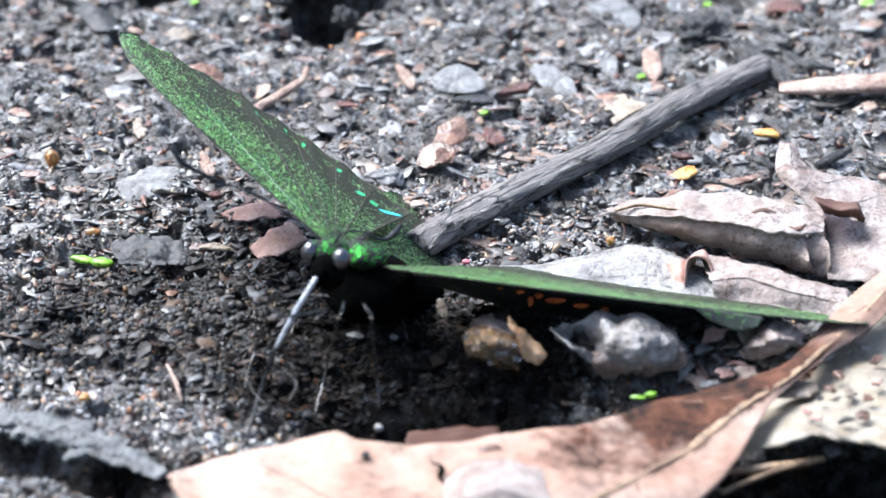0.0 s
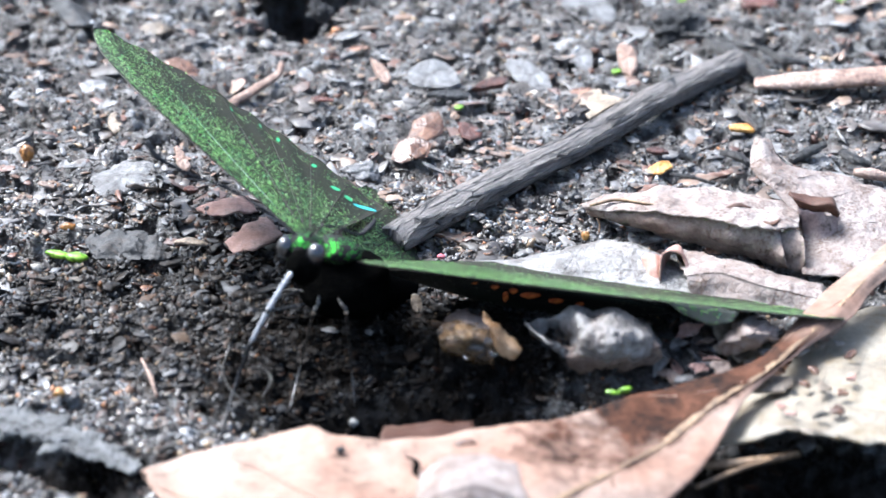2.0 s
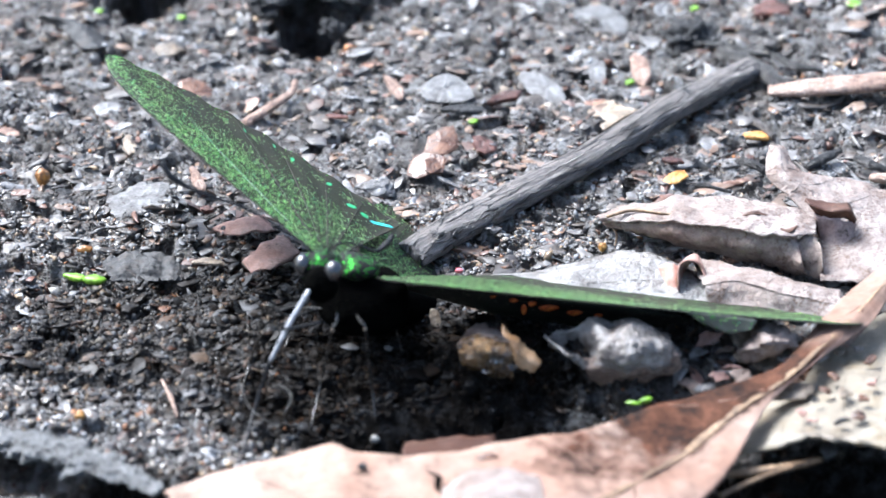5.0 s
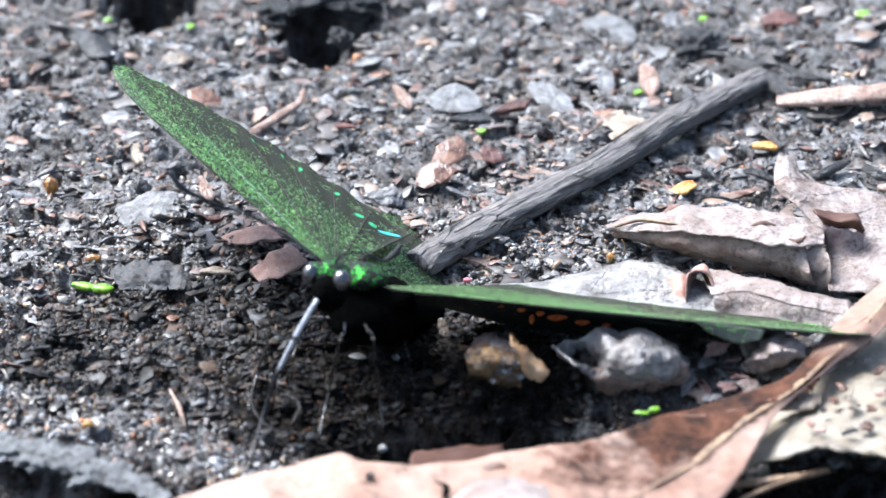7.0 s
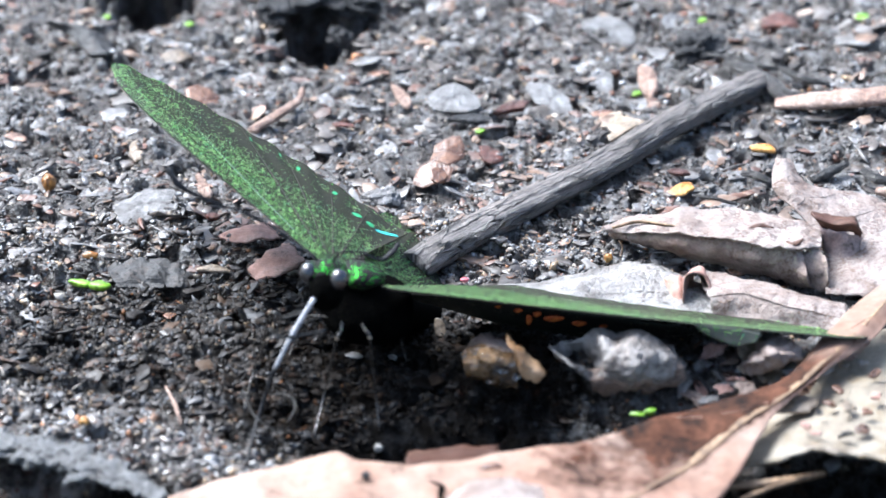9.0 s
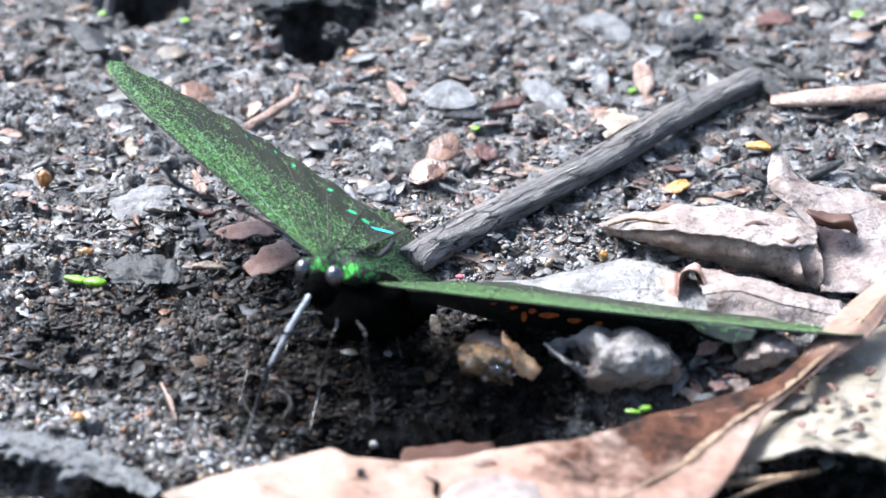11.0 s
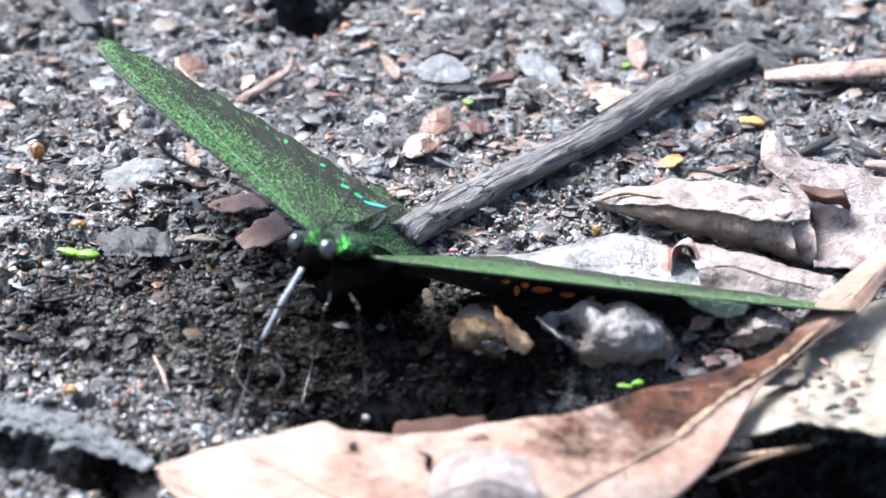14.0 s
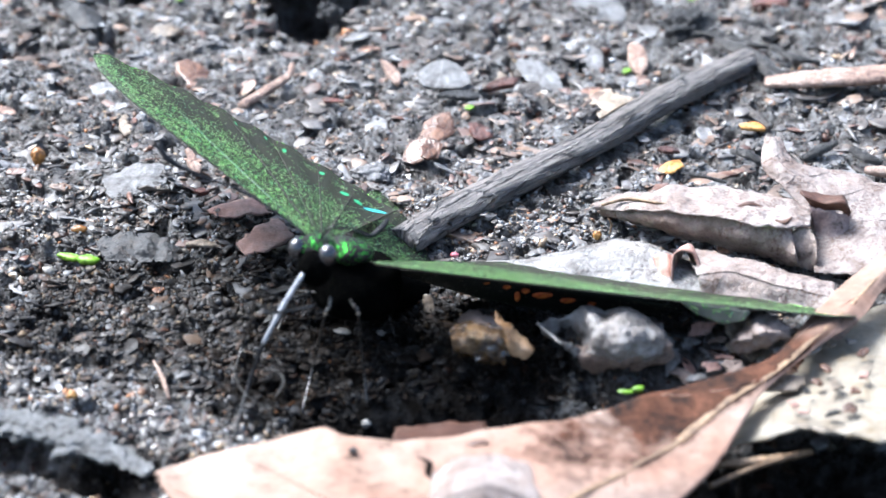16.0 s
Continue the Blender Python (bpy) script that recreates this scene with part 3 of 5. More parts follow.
def flake_data(long, wide, thick, seed, corners=9, jag=0.3, dome=0.15, tear=0.0):
    """A torn flake: uneven outline, bent top, bevelled rim."""
    rng = np.random.default_rng(seed)
    ang = (np.arange(corners) + rng.uniform(-0.3, 0.3, corners)) * 2 * np.pi / corners
    r = rng.uniform(-jag, jag, corners)
    r = 1 + 0.95 * r + 0.2 * (np.roll(r, 1) + np.roll(r, -1))
    rim = np.stack([np.cos(ang) * r * long / 2, np.sin(ang) * r * wide / 2], 1)
    bend = lambda q: dome * long * (0.5 - (q[:, 0] / long) ** 2 * 2) + tear * q[:, 1]
    rows = [(rim * 0.86, 0.0), (rim, -0.3 * thick), (rim * 0.95, -thick)]
    verts = [[0, 0, float(bend(np.zeros((1, 2)))[0]) + 0.1 * thick]]
    for q, z in rows:
        verts += np.c_[q, bend(q) + z].tolist()
    n, faces = corners, []
    for i in range(n):
        k = (i + 1) % n
        faces.append([0, 1 + i, 1 + k])
        faces += [[1 + i + n * s, 1 + i + n * (s + 1), 1 + k + n * (s + 1), 1 + k + n * s] for s in (0, 1)]
    faces.append([1 + 2 * n + i for i in range(n)][::-1])
    return np.array(verts), faces


def lattice(x, y, seed):
    """Value noise in -1..1 on arrays."""
    xi, yi = np.floor(x).astype(np.int64), np.floor(y).astype(np.int64)
    fx, fy = x - xi, y - yi
    fx, fy = fx * fx * (3 - 2 * fx), fy * fy * (3 - 2 * fy)

    def h(a, b):
        k = (a * 374761393 + b * 668265263 + seed * 1442695041) & 0xFFFFFFFF
        k = ((k ^ (k >> 13)) * 1274126177) & 0xFFFFFFFF
        return ((k ^ (k >> 16)) & 0xFFFF) / 32767.5 - 1

    return (h(xi, yi) * (1 - fx) + h(xi + 1, yi) * fx) * (1 - fy) + (h(xi, yi + 1) * (1 - fx) + h(xi + 1, yi + 1) * fx) * fy


def relief(x, y):
    """Height in mm of the lie of the soil, before its crumbs."""
    bump = lambda cx, cy, rx, ry: np.exp(-(((x - cx) / rx) ** 2 + ((y - cy) / ry) ** 2))
    h = 0.7 * np.sin(x / 17 + 1) * np.cos(y / 23) + 0.4 * np.sin(x / 9 + y / 13)
    h = h - 11 * bump(19, -9, 17, 7) - 7.0 * bump(62, -23, 18, 5)
    # two cavities with crooked rims
    u, v = x + 0.8 * np.sin(y * 0.9) + 0.5 * np.sin(y * 2.1), y + 0.9 * np.sin(x * 0.8 + 1) + 0.6 * np.sin(x * 1.9)
    w = 1.2 * np.sin(x * 1.1 + y * 0.5) + 0.9 * np.sin(x * 0.6 - y * 1.3) + 0.6 * np.sin(x * 2.7 + 1)
    hole = lambda cx, cy, rx, ry: np.exp(-((((u + w - cx) / rx) ** 2 + ((v + w - cy) / ry) ** 2) ** 1.6))
    h = h - 22 * hole(-4.5, 111, 5.4, 9.0) - 22 * hole(-29, 126, 6.0, 10)
    h = h + 6.5 * bump(36, 4, 8, 4.5) + 6 * bump(20.5, 4, 5, 4) + 3.5 * bump(52, 6, 6, 4)
    return h - 9.0 * np.exp(-((((x + 28) * 0.577 + (y + 20.5) * 0.817) / 2.8) ** 2) - (((x + 32) * 0.817 - (y + 20.5) * 0.577) / 17) ** 4) + 1.2 * bump(-5, 62, 22, 16) + 0.8 * bump(-40, 40, 14, 22)


def pits(x, y):
    """Depth, 0 to 0.6, of the ragged little hollows in the crust."""
    x, y = np.asarray(x, float), np.asarray(y, float)
    return np.clip(lattice(x / 2.3, y / 2.0, 7) + 0.6 * lattice(x / 0.9, y / 0.9, 8) - 0.26, 0, 0.6)


def soil(x, y):
    """The soil's height with its lumps."""
    x, y = np.asarray(x, float), np.asarray(y, float)
    near = np.exp(-((np.hypot(x - 14, y - 45) / 400) ** 2))
    lumps = -4.6 * pits(x, y) + 0.8 * lattice(x / 7.0, y / 7.0, 3) + 0.75 * lattice(x / 2.6, y / 2.6, 4) - 0.55 * np.abs(lattice(x / 1.5, y / 1.5, 5)) + 0.28 * lattice(x / 0.75, y / 0.75, 6)
    return relief(x, y) * near + lumps * np.maximum(near, 0.3)


def on_soil(x, y, dz=0.0):
    return (x, y, float(soil(x, y)) + dz)


# ---- ground: one sheet, finest before the lens ----


def make_ground():
    def axis(lo, hi, step, far):
        core = np.arange(lo, hi + step, step)
        out = step * np.cumsum(1.22 ** np.arange(1, 60))
        out = out[out < far]
        return np.r_[lo - out[::-1], core, hi + out]

    xs, ys = axis(-58, 86, 0.36, 40000), axis(-32, 128, 0.42, 40000)
    x, y = np.meshgrid(xs, ys, indexing="ij")
    z = soil(x, y)
    n, m = len(xs), len(ys)
    me = bpy.data.meshes.new("ground")
    me.vertices.add(n * m)
    me.vertices.foreach_set("co", (np.stack([x, y, z], -1).reshape(-1, 3) * MM).astype(np.float32).ravel())
    idx = np.arange(n * m).reshape(n, m)
    quads = np.stack([idx[:-1, :-1], idx[1:, :-1], idx[1:, 1:], idx[:-1, 1:]], -1).reshape(-1, 4)
    me.loops.add(quads.size)
    me.loops.foreach_set("vertex_index", quads.ravel().astype(np.int32))
    me.polygons.add(len(quads))
    me.polygons.foreach_set("loop_start", np.arange(0, quads.size, 4, dtype=np.int32))
    me.polygons.foreach_set("use_smooth", np.ones(len(quads), bool))
    me.update(calc_edges=True)
    me.materials.append(SOIL)
    return tagged(new("ground", me), "dark wet crumbly woodland soil with fine leaf litter", "soil", kind="structure")


GROUND = make_ground()


def scatter(name, count, templates, sizes, material, label, category, seed, sink=0.25, tilt=0.5, keep=None, spread=(-62, 90, -34, 132)):
    """A great many loose bits strewn on the soil, as one mesh."""
    rng = np.random.default_rng(seed)
    x, y = rng.uniform(spread[0], spread[1], count), rng.uniform(spread[2], spread[3], count)
    if keep is not None:
        k = keep(x, y) > rng.uniform(0, 1, count)
        x, y = x[k], y[k]
    count = len(x)
    size = np.clip(np.exp(rng.normal(np.log(sizes[0]), sizes[1], count)), sizes[2], sizes[3])
    z = soil(x, y)
    V, F, base = [], [], 0
    which = rng.integers(0, len(templates), count)
    for k, (tv, tf) in enumerate(templates):
        sel = np.where(which == k)[0]
        a = rng.uniform(0, 2 * np.pi, len(sel))
        rx, ry = rng.normal(0, tilt, len(sel)), rng.normal(0, tilt, len(sel))
        ca, sa, cx, sx, cy, sy = np.cos(a), np.sin(a), np.cos(rx), np.sin(rx), np.cos(ry), np.sin(ry)
        p = tv[None] * size[sel][:, None, None] * rng.uniform(0.7, 1.3, (len(sel), 1, 3))
        X, Y, Z = p[..., 0], p[..., 1], p[..., 2]
        Y, Z = Y * cx[:, None] - Z * sx[:, None], Y * sx[:, None] + Z * cx[:, None]
        X, Z = X * cy[:, None] + Z * sy[:, None], -X * sy[:, None] + Z * cy[:, None]
        X, Y = X * ca[:, None] - Y * sa[:, None], X * sa[:, None] + Y * ca[:, None]
        high = Z.max(1) - Z.min(1)
        low = Z.min(1)
        Z = Z - low[:, None] - (sink * high)[:, None]
        P = np.stack([X + x[sel][:, None], Y + y[sel][:, None], Z + z[sel][:, None]], -1).reshape(-1, 3)
        V.append(P)
        F.append((tf[None] + (np.arange(len(sel)) * len(tv))[:, None, None]).reshape(-1, 3) + base)
        base += len(P)
    V, F = np.vstack(V), np.vstack(F)
    me = bpy.data.meshes.new(name)
    me.vertices.add(len(V))
    me.vertices.foreach_set("co", (V * MM).astype(np.float32).ravel())
    me.loops.add(F.size)
    me.loops.foreach_set("vertex_index", F.ravel().astype(np.int32))
    me.polygons.add(len(F))
    me.polygons.foreach_set("loop_start", np.arange(0, F.size, 3, dtype=np.int32))
    me.update(calc_edges=True)
    me.materials.append(material)
    return tagged(new(name, me), label, category, kind="stuff")


def triangles(data):
    v, f = data[:2]
    return np.asarray(v, float), np.array([[p[0], p[i], p[i + 1]] for p in f for i in range(1, len(p) - 1)])


def grain_templates():
    # uneven eight-faced grains
    faces = np.array([[0, 2, 4], [2, 1, 4], [1, 3, 4], [3, 0, 4], [2, 0, 5], [1, 2, 5], [3, 1, 5], [0, 3, 5]])
    axes = np.array([[1, 0, 0], [-1, 0, 0], [0, 1, 0], [0, -1, 0], [0, 0, 1], [0, 0, -1.0]])
    rng = np.random.default_rng(2)
    return [(axes * (0.55, 0.45, 0.32) * rng.uniform(0.7, 1.3, (6, 1)) + rng.normal(0, 0.12, (6, 3)), faces) for _ in range(16)]


def flake_templates():
    return [triangles(flake_data(1.0, 0.4 + 0.12 * (k % 4), 0.09, 40 + k, 7, 0.45, 0.1)) for k in range(8)]


def splinter_templates():
    return [triangles(tube_data([(-0.5, 0, 0), (0, 0.03 * k - 0.06, 0.03), (0.5, 0, 0)], [0.03, 0.1, 0.02], sides=4, n=4, flat=0.4)) for k in range(4)]


def litter(x, y):
    """Where the coarser litter lies thickest: behind and to the side of the stick."""
    return np.clip(0.35 + 0.5 * (y > 30) * 1.0 + 0.3 * lattice(x / 14, y / 14, 9), 0.08, 1)


def open_soil(x, y):
    """Few loose bits in the hollow and the two cavities."""
    return np.where(relief(x, y) < -2.0, 0.15, 1.0)


def in_sight(x, y):
    return np.abs(x - 14) < 62 + 0.09 * (y + 23)


scatter("soil_crumbs", 46000, grain_templates(), (0.42, 0.5, 0.18, 1.4), CRUMB, "loose grey wet soil crumbs with pale and orange grit", "soil crumbs", 11, 0.5, 0.5, lambda x, y: in_sight(x, y) * open_soil(x, y))
scatter("fine_crumbs", 30000, grain_templates(), (0.56, 0.45, 0.22, 1.4), CRUMB, "fine pale and dark wet soil crumbs before the butterfly", "soil crumbs", 21, 0.4, 0.5, lambda x, y: in_sight(x, y) * open_soil(x, y) * np.where(y > 30, 0.5, 1.0), (-52, 40, -30, 48))
# Dark crumbs crowd into the pits and put their shade into the colour.
scatter("dark_crumbs", 60000, grain_templates(), (0.62, 0.5, 0.25, 2.2), PITCH, "black and dark red-brown rotted crumbs that paint shade into soil pits", "soil crumbs", 14, 0.55, 0.4, lambda x, y: in_sight(x, y) * np.where(pits(x, y) > 0.06, 0.9, 0.12 + 0.1 * lattice(x / 6, y / 6, 17)))
scatter("leaf_crumbs", 8000, flake_templates(), (1.1, 0.5, 0.4, 3.0), FLAKE, "tiny rotted leaf flakes strewn over the soil", "leaf litter", 12, 0.62, 0.16, lambda x, y: (0.35 + 0.65 * litter(x, y)) * open_soil(x, y) * in_sight(x, y))
scatter("leaf_mould", 7000, [triangles(flake_data(1.0, 0.45 + 0.14 * (k % 4), 0.1, 90 + k, 8, 0.5, (0.2, -0.12)[k % 2])) for k in range(12)], (1.5, 0.4, 0.7, 3.2), SODDEN, "wet dark leaf mould flakes before the butterfly", "leaf litter", 19, 0.55, 0.3, lambda x, y: in_sight(x, y) * open_soil(x, y) * np.where(y > 30, 0.35, 0.75), (-56, 30, -30, 60))
scatter("splinters", 700, splinter_templates(), (2.2, 0.5, 0.9, 5.5), FLAKE, "fine plant splinters scattered on the soil", "plant litter", 13, 0.4, 0.2, lambda x, y: litter(x, y) * open_soil(x, y))
scatter("leaf_fragments", 2600, [triangles(flake_data(1.0, 0.4 + 0.13 * (k % 5), 0.07, 140 + k, 12, 0.42, (0.16, -0.1, 0.05)[k % 3])) for k in range(12)], (3.0, 0.4, 1.6, 6.5), FRAGMENT, "torn wet leaf fragments bedded in the soil", "leaf litter", 15, 0.76, 0.11, lambda x, y: np.where(y > 30, np.where(x < 8 + 0.15 * y, 0.38, 0.75), np.where(y > 8, 0.12, 0.0)) * open_soil(x, y) * in_sight(x, y))

# ---- the butterfly ----
RIGHT_ROOT, LEFT_ROOT = np.array((0.8, 3.9, 15.9)), np.array((6.2, 3.1, 14.2))
BODY_AXIS = Vector((0.36, 0.86, -0.36)).normalized()


def wing_surface(root, apex, mid, tornus, bow, camber, lift, scallop, teeth, bend=0.0, pleat=0.12, cut=(0.07, 0.035), blunt=0.0):
    """A wing as a fan from its root: across(theta, reach) gives the place in mm, from the root."""
    root, apex, mid, tornus = (np.asarray(p, float) for p in (root, apex, mid, tornus))
    a, m, t = apex - root, mid - root, tornus - root
    normal = np.cross(a, t)
    normal /= np.linalg.norm(normal)
    if normal[2] < 0:
        normal = -normal
    fore = a - t * (a @ t) / (t @ t)
    fore /= np.linalg.norm(fore)

    def across(theta, reach):
        c = 2 * m - 0.5 * (a + t)
        rim = (1 - theta) ** 2 * a + 2 * theta * (1 - theta) * c + theta**2 * t
        length = 1 - cut[0] * math.exp(-theta / cut[1]) + scallop * abs(math.sin(math.pi * teeth * theta))
        out = rim * reach * length
        out = out - fore * blunt * reach**14 * (1 - theta) ** 24
        out = out + fore * bow * math.sin(math.pi * min(reach, 1)) * (1 - theta) ** 3
        out = out - normal * bend * min(reach, 1) ** 0.35 * (1 - min(reach, 1)) ** 0.4 * (1 - theta) ** 2
        out = out + normal * (camber * math.sin(math.pi * reach) * (1 - theta**3) + lift * reach * math.sin(math.pi * theta**0.6) + pleat * reach * (1 + 0.4 * reach**4) * math.cos(18 * math.pi * theta))
        return out

    return across, normal


def wing_mesh(name, across, normal, nt=54, nr=22, thick=0.16):
    top, uv = [], []
    for i in range(nt):
        for j in range(nr):
            th, re = i / (nt - 1), 0.02 + 0.98 * j / (nr - 1)
            top.append(across(th, re))
            uv.append((th, re))
    top = np.array(top)
    low = top - normal * thick
    N = nt * nr
    idx = np.arange(N).reshape(nt, nr)
    a, b, c, d = idx[:-1, :-1].ravel(), idx[1:, :-1].ravel(), idx[1:, 1:].ravel(), idx[:-1, 1:].ravel()
    up, down = np.stack([a, b, c, d], 1), np.stack([d, c, b, a], 1) + N
    loop = np.r_[idx[:, 0], idx[-1, 1:], idx[-2::-1, -1], idx[0, -2:0:-1]]
    rim = np.stack([loop, np.roll(loop, -1), np.roll(loop, -1) + N, loop + N], 1)
    slots = [0] * len(up) + [1] * len(down) + [1] * len(rim)
    return mesh_of(name, np.vstack([top, low]), np.vstack([up, down, rim]), uv + uv, slots)


def wing_patch(name, across, normal, t0, t1, r0, r1, material, parent, label, slant=0.0):
    """A patch of coloured scales lying on a wing."""
    n, m = 9, 6
    pts = []
    for i in range(n):
        for j in range(m):
            s = abs(2 * i / (n - 1) - 1)
            w = (1 - s**3) * 0.9 + 0.1
            th, re = t0 + (t1 - t0) * i / (n - 1), (r0 + r1) / 2 + slant * (i / (n - 1) - 0.5) + (r1 - r0) * (j / (m - 1) - 0.5) * w
            pts.append(across(th, re) + normal * 0.05)
    pts = np.array(pts)
    low = pts - normal * 0.03
    idx = np.arange(n * m).reshape(n, m)
    a, b, c, d = idx[:-1, :-1].ravel(), idx[1:, :-1].ravel(), idx[1:, 1:].ravel(), idx[:-1, 1:].ravel()
    return part(name, mesh_of(name, np.vstack([pts, low]), np.vstack([np.stack([a, b, c, d], 1), np.stack([d, c, b, a], 1) + n * m])), material, parent, label)


def lump(name, centre, size, material, parent, label="", seed=1, rough=0.1, level=3, turn=(0, 0, 0), scale=1.0):
    verts, faces = blob_data(size, seed, rough, level, scale)
    ob = part(name, mesh_of(name, verts, faces), material, parent, label, centre)
    ob.rotation_euler = [radians(a) for a in turn]
    return ob


def make_butterfly():
    fly = thing("butterfly", "dark swallowtail butterfly dusted with shining green scales, drinking from wet soil", "butterfly")
    lump("thorax", (4.8, 8.9, 8.0), (5.8, 6.4, 4.4), BLACK, fly, "black furred thorax", 3, 0.12, 4, (-18, 0, -22))
    lump("collar", (3.9, 7.2, 13.5), (3.0, 2.8, 1.6), FUR, fly, "green-dusted shoulders", 5, 0.15, 4, (-10, 0, -20))
    tube("abdomen", [(5.5, 9.7, 7.5), (9.5, 18.3, 2.3), (14.4, 28.7, -3.8), (16.7, 32.9, -6.5)], [3.2, 2.9, 2.2, 0.7], BLACK, fly, "black tapering abdomen", sides=14, n=22, rough=0.05)
    lump("head", (0.2, 1.8, 16.2), (2.6, 2.2, 2.0), FUR, fly, "head with bright green scales", 7, 0.12, 4)
    lump("face", (0.2, -0.5, 15.0), (2.1, 1.8, 2.3), BLACK, fly, "black face and palps", 8, 0.15, 3)
    for centre, size in (((1.7, -0.9, 17.0), (1.15, 1.2, 1.35)), ((-2.0, 1.1, 16.9), (1.05, 1.2, 1.3))):
        lump("eye", centre, size, EYE_MAT, fly, "glossy dark grey compound eye", 2, 0.0, 4)
    tongue = [(-1.2, -2.5, 15.4), (-3.5, -3.8, 11.8), (-5.9, -4.9, 7.3), (-7.9, -6.7, 1.7), (-9.1, -14.5, -0.3)]
    # Pale above and black below: gleam and shade put into the colours.
    upper = tube("proboscis", tongue[:3], [0.3, 0.33, 0.26], TONGUE, fly, "long proboscis with its gleam painted pale", sides=8, n=24)
    tube("proboscis_tip", [tongue[2], tongue[3], tongue[4]], [0.26, 0.22, 0.15], HORN, upper, "wet proboscis tip with its shade painted black", sides=8, n=20)
    for pts in ([(-0.9, 0.9, 18.7), (-3.7, 2.8, 20.2), (-8.4, 4.1, 22.8), (-13.7, 4.1, 25.0), (-17.1, 4.0, 27.0), (-18.5, 4.9, 28.8)],
                [(0.8, 1.7, 18.1), (2.1, 1.3, 19.6), (4.3, 1.7, 19.3), (6.5, 1.8, 18.3), (7.9, 3.0, 18.5), (8.7, 4.4, 19.0)]):
        horn = tube("antenna", pts, [0.17, 0.15, 0.15, 0.19, 0.42, 0.3], HORN, fly, "black clubbed antenna", sides=8, n=34)
    legs = [
        ([(-0.4, 0.5, 11.4), (-3.7, -1.7, 11.5), (-6.5, -2.0, 13.1), (-8.1, 8.1, 1.2), (-8.8, 5.9, 0.2)], 0.2),
        ([(0.3, -1.1, 10.4), (-3.6, -4.1, 11.1), (-6.6, -6.0, 11.7), (-8.7, 5.0, 2.1), (-9.9, -1.1, -0.2)], 0.26),
        ([(2.0, -0.7, 11.3), (1.9, -3.0, 11.0), (1.5, -5.1, 11.4), (-0.1, -0.3, 1.9), (-1.4, -5.8, -1.7)], 0.24),
        ([(4.3, 1.0, 10.1), (5.0, -1.3, 10.1), (5.3, -2.4, 10.1), (5.9, -1.0, 2.3), (6.4, -3.2, -2.2)], 0.26),
        ([(5.6, 6.5, 8.2), (7.0, 8.0, 7.6), (8.0, 9.0, 7.0), (9.0, 9.5, 3.0), (9.6, 9.0, 0.4)], 0.24),
        ([(1.5, 4.8, 8.8), (-1.3, 7.6, 7.7), (-2.7, 9.2, 6.4), (-4.2, 10.9, 2.1), (-5.2, 7.9, 0.5)], 0.2),
    ]
    for pts, r in legs:
        leg = part("leg", mesh_of("leg", *tube_data(pts, [r * 0.8, r * 0.8, r * 0.75, r * 0.6, r * 0.45], sides=7, n=26)), LEG, fly, "thin black jointed leg")
        lump("knee", pts[2], (r * 0.95, r * 0.95, r * 0.95), CHIP_PALE, leg, "pale glinting knee joint", 4, 0.1, 2)
    parts = {}

    def add_wing(name, root, mat, apex, mid, tornus, label, bow=2.6, camber=1.2, lift=0.5, scallop=0.015, teeth=8, bend=0.0, pleat=0.12, cut=(0.07, 0.035), blunt=0.0):
        across, normal = wing_surface(root, apex, mid, tornus, bow, camber, lift, scallop, teeth, bend, pleat, cut, blunt)
        kind = name.split("_")[1]
        ob = part(kind, wing_mesh(kind, across, normal), [mat, WING_UNDER], fly, label, root)
        parts[name] = (ob, across, normal)
        return ob, across, normal

    ob, across, normal = add_wing("right_forewing", RIGHT_ROOT, WING, (-31.4, 56.6, 20.4), (-10.6, 49.5, 11.6), (9.5, 33.6, 5.6), "raised green-dusted dark forewing", 9.8, scallop=0.006, cut=(0.085, 0.026), blunt=1.6)
    for t0, t1, m, far in ((0.46, 0.468, JADE, 0.86), (0.565, 0.575, JADE, 0.89), (0.625, 0.64, JADE, 0.88), (0.752, 0.772, JADE, 0.855), (0.836, 0.872, JADE, 0.78), (0.892, 0.925, JADE, 0.775), (0.932, 0.998, CYAN, 0.825)):
        wing_patch("wing_dash", across, normal, t0, t1, far - 0.022, far + 0.022, m, ob, "shining cyan scale dash" if m is CYAN else "shining jade scale dash", slant=0.11 if m is CYAN else 0.02)
    for th, far, wide in ((0.2, 0.6, 0.07), (0.45, 0.95, 0.09), (0.6, 0.95, 0.09), (0.75, 0.95, 0.09), (0.88, 0.95, 0.09)):
        tube("wing_vein", [across(th, r) + normal * 0.06 for r in np.linspace(0.12, far, 9)], [wide, wide, wide * 0.4], WING_VEIN if far < 0.9 else WING_UNDER, ob, "pale jade wing vein" if far < 0.9 else "dark wing vein", sides=6, n=30, flat=0.4)
    lump("rose_spot", np.array((16.7, 30.9, 0.5)) - RIGHT_ROOT, (0.55, 0.4, 0.32), ROSE, ob, "rose red eyespot at the wing corner", 4, 0.2, 3)
    ob, across, normal = add_wing("right_hindwing", np.array((4.4, 6.7, 10.4)), WING, (5.1, 46.0, 2.1), (11.6, 52.0, -3.4), (18.2, 37.5, -4.8), "brown-green hindwing with scalloped rim", 1.0, 0.8, 0.3, 0.02, 5, pleat=0.06)
    ob, across, normal = add_wing("left_forewing", LEFT_ROOT, WING_LIT, (66.3, 2.8, 7.1), (46.8, 23.8, -0.2), (24.0, 29.7, 0.4), "outspread green-dusted dark forewing seen on edge", 2.0, 0.0, 0.05, bend=0.6, pleat=0.02, cut=(0.03, 0.03))
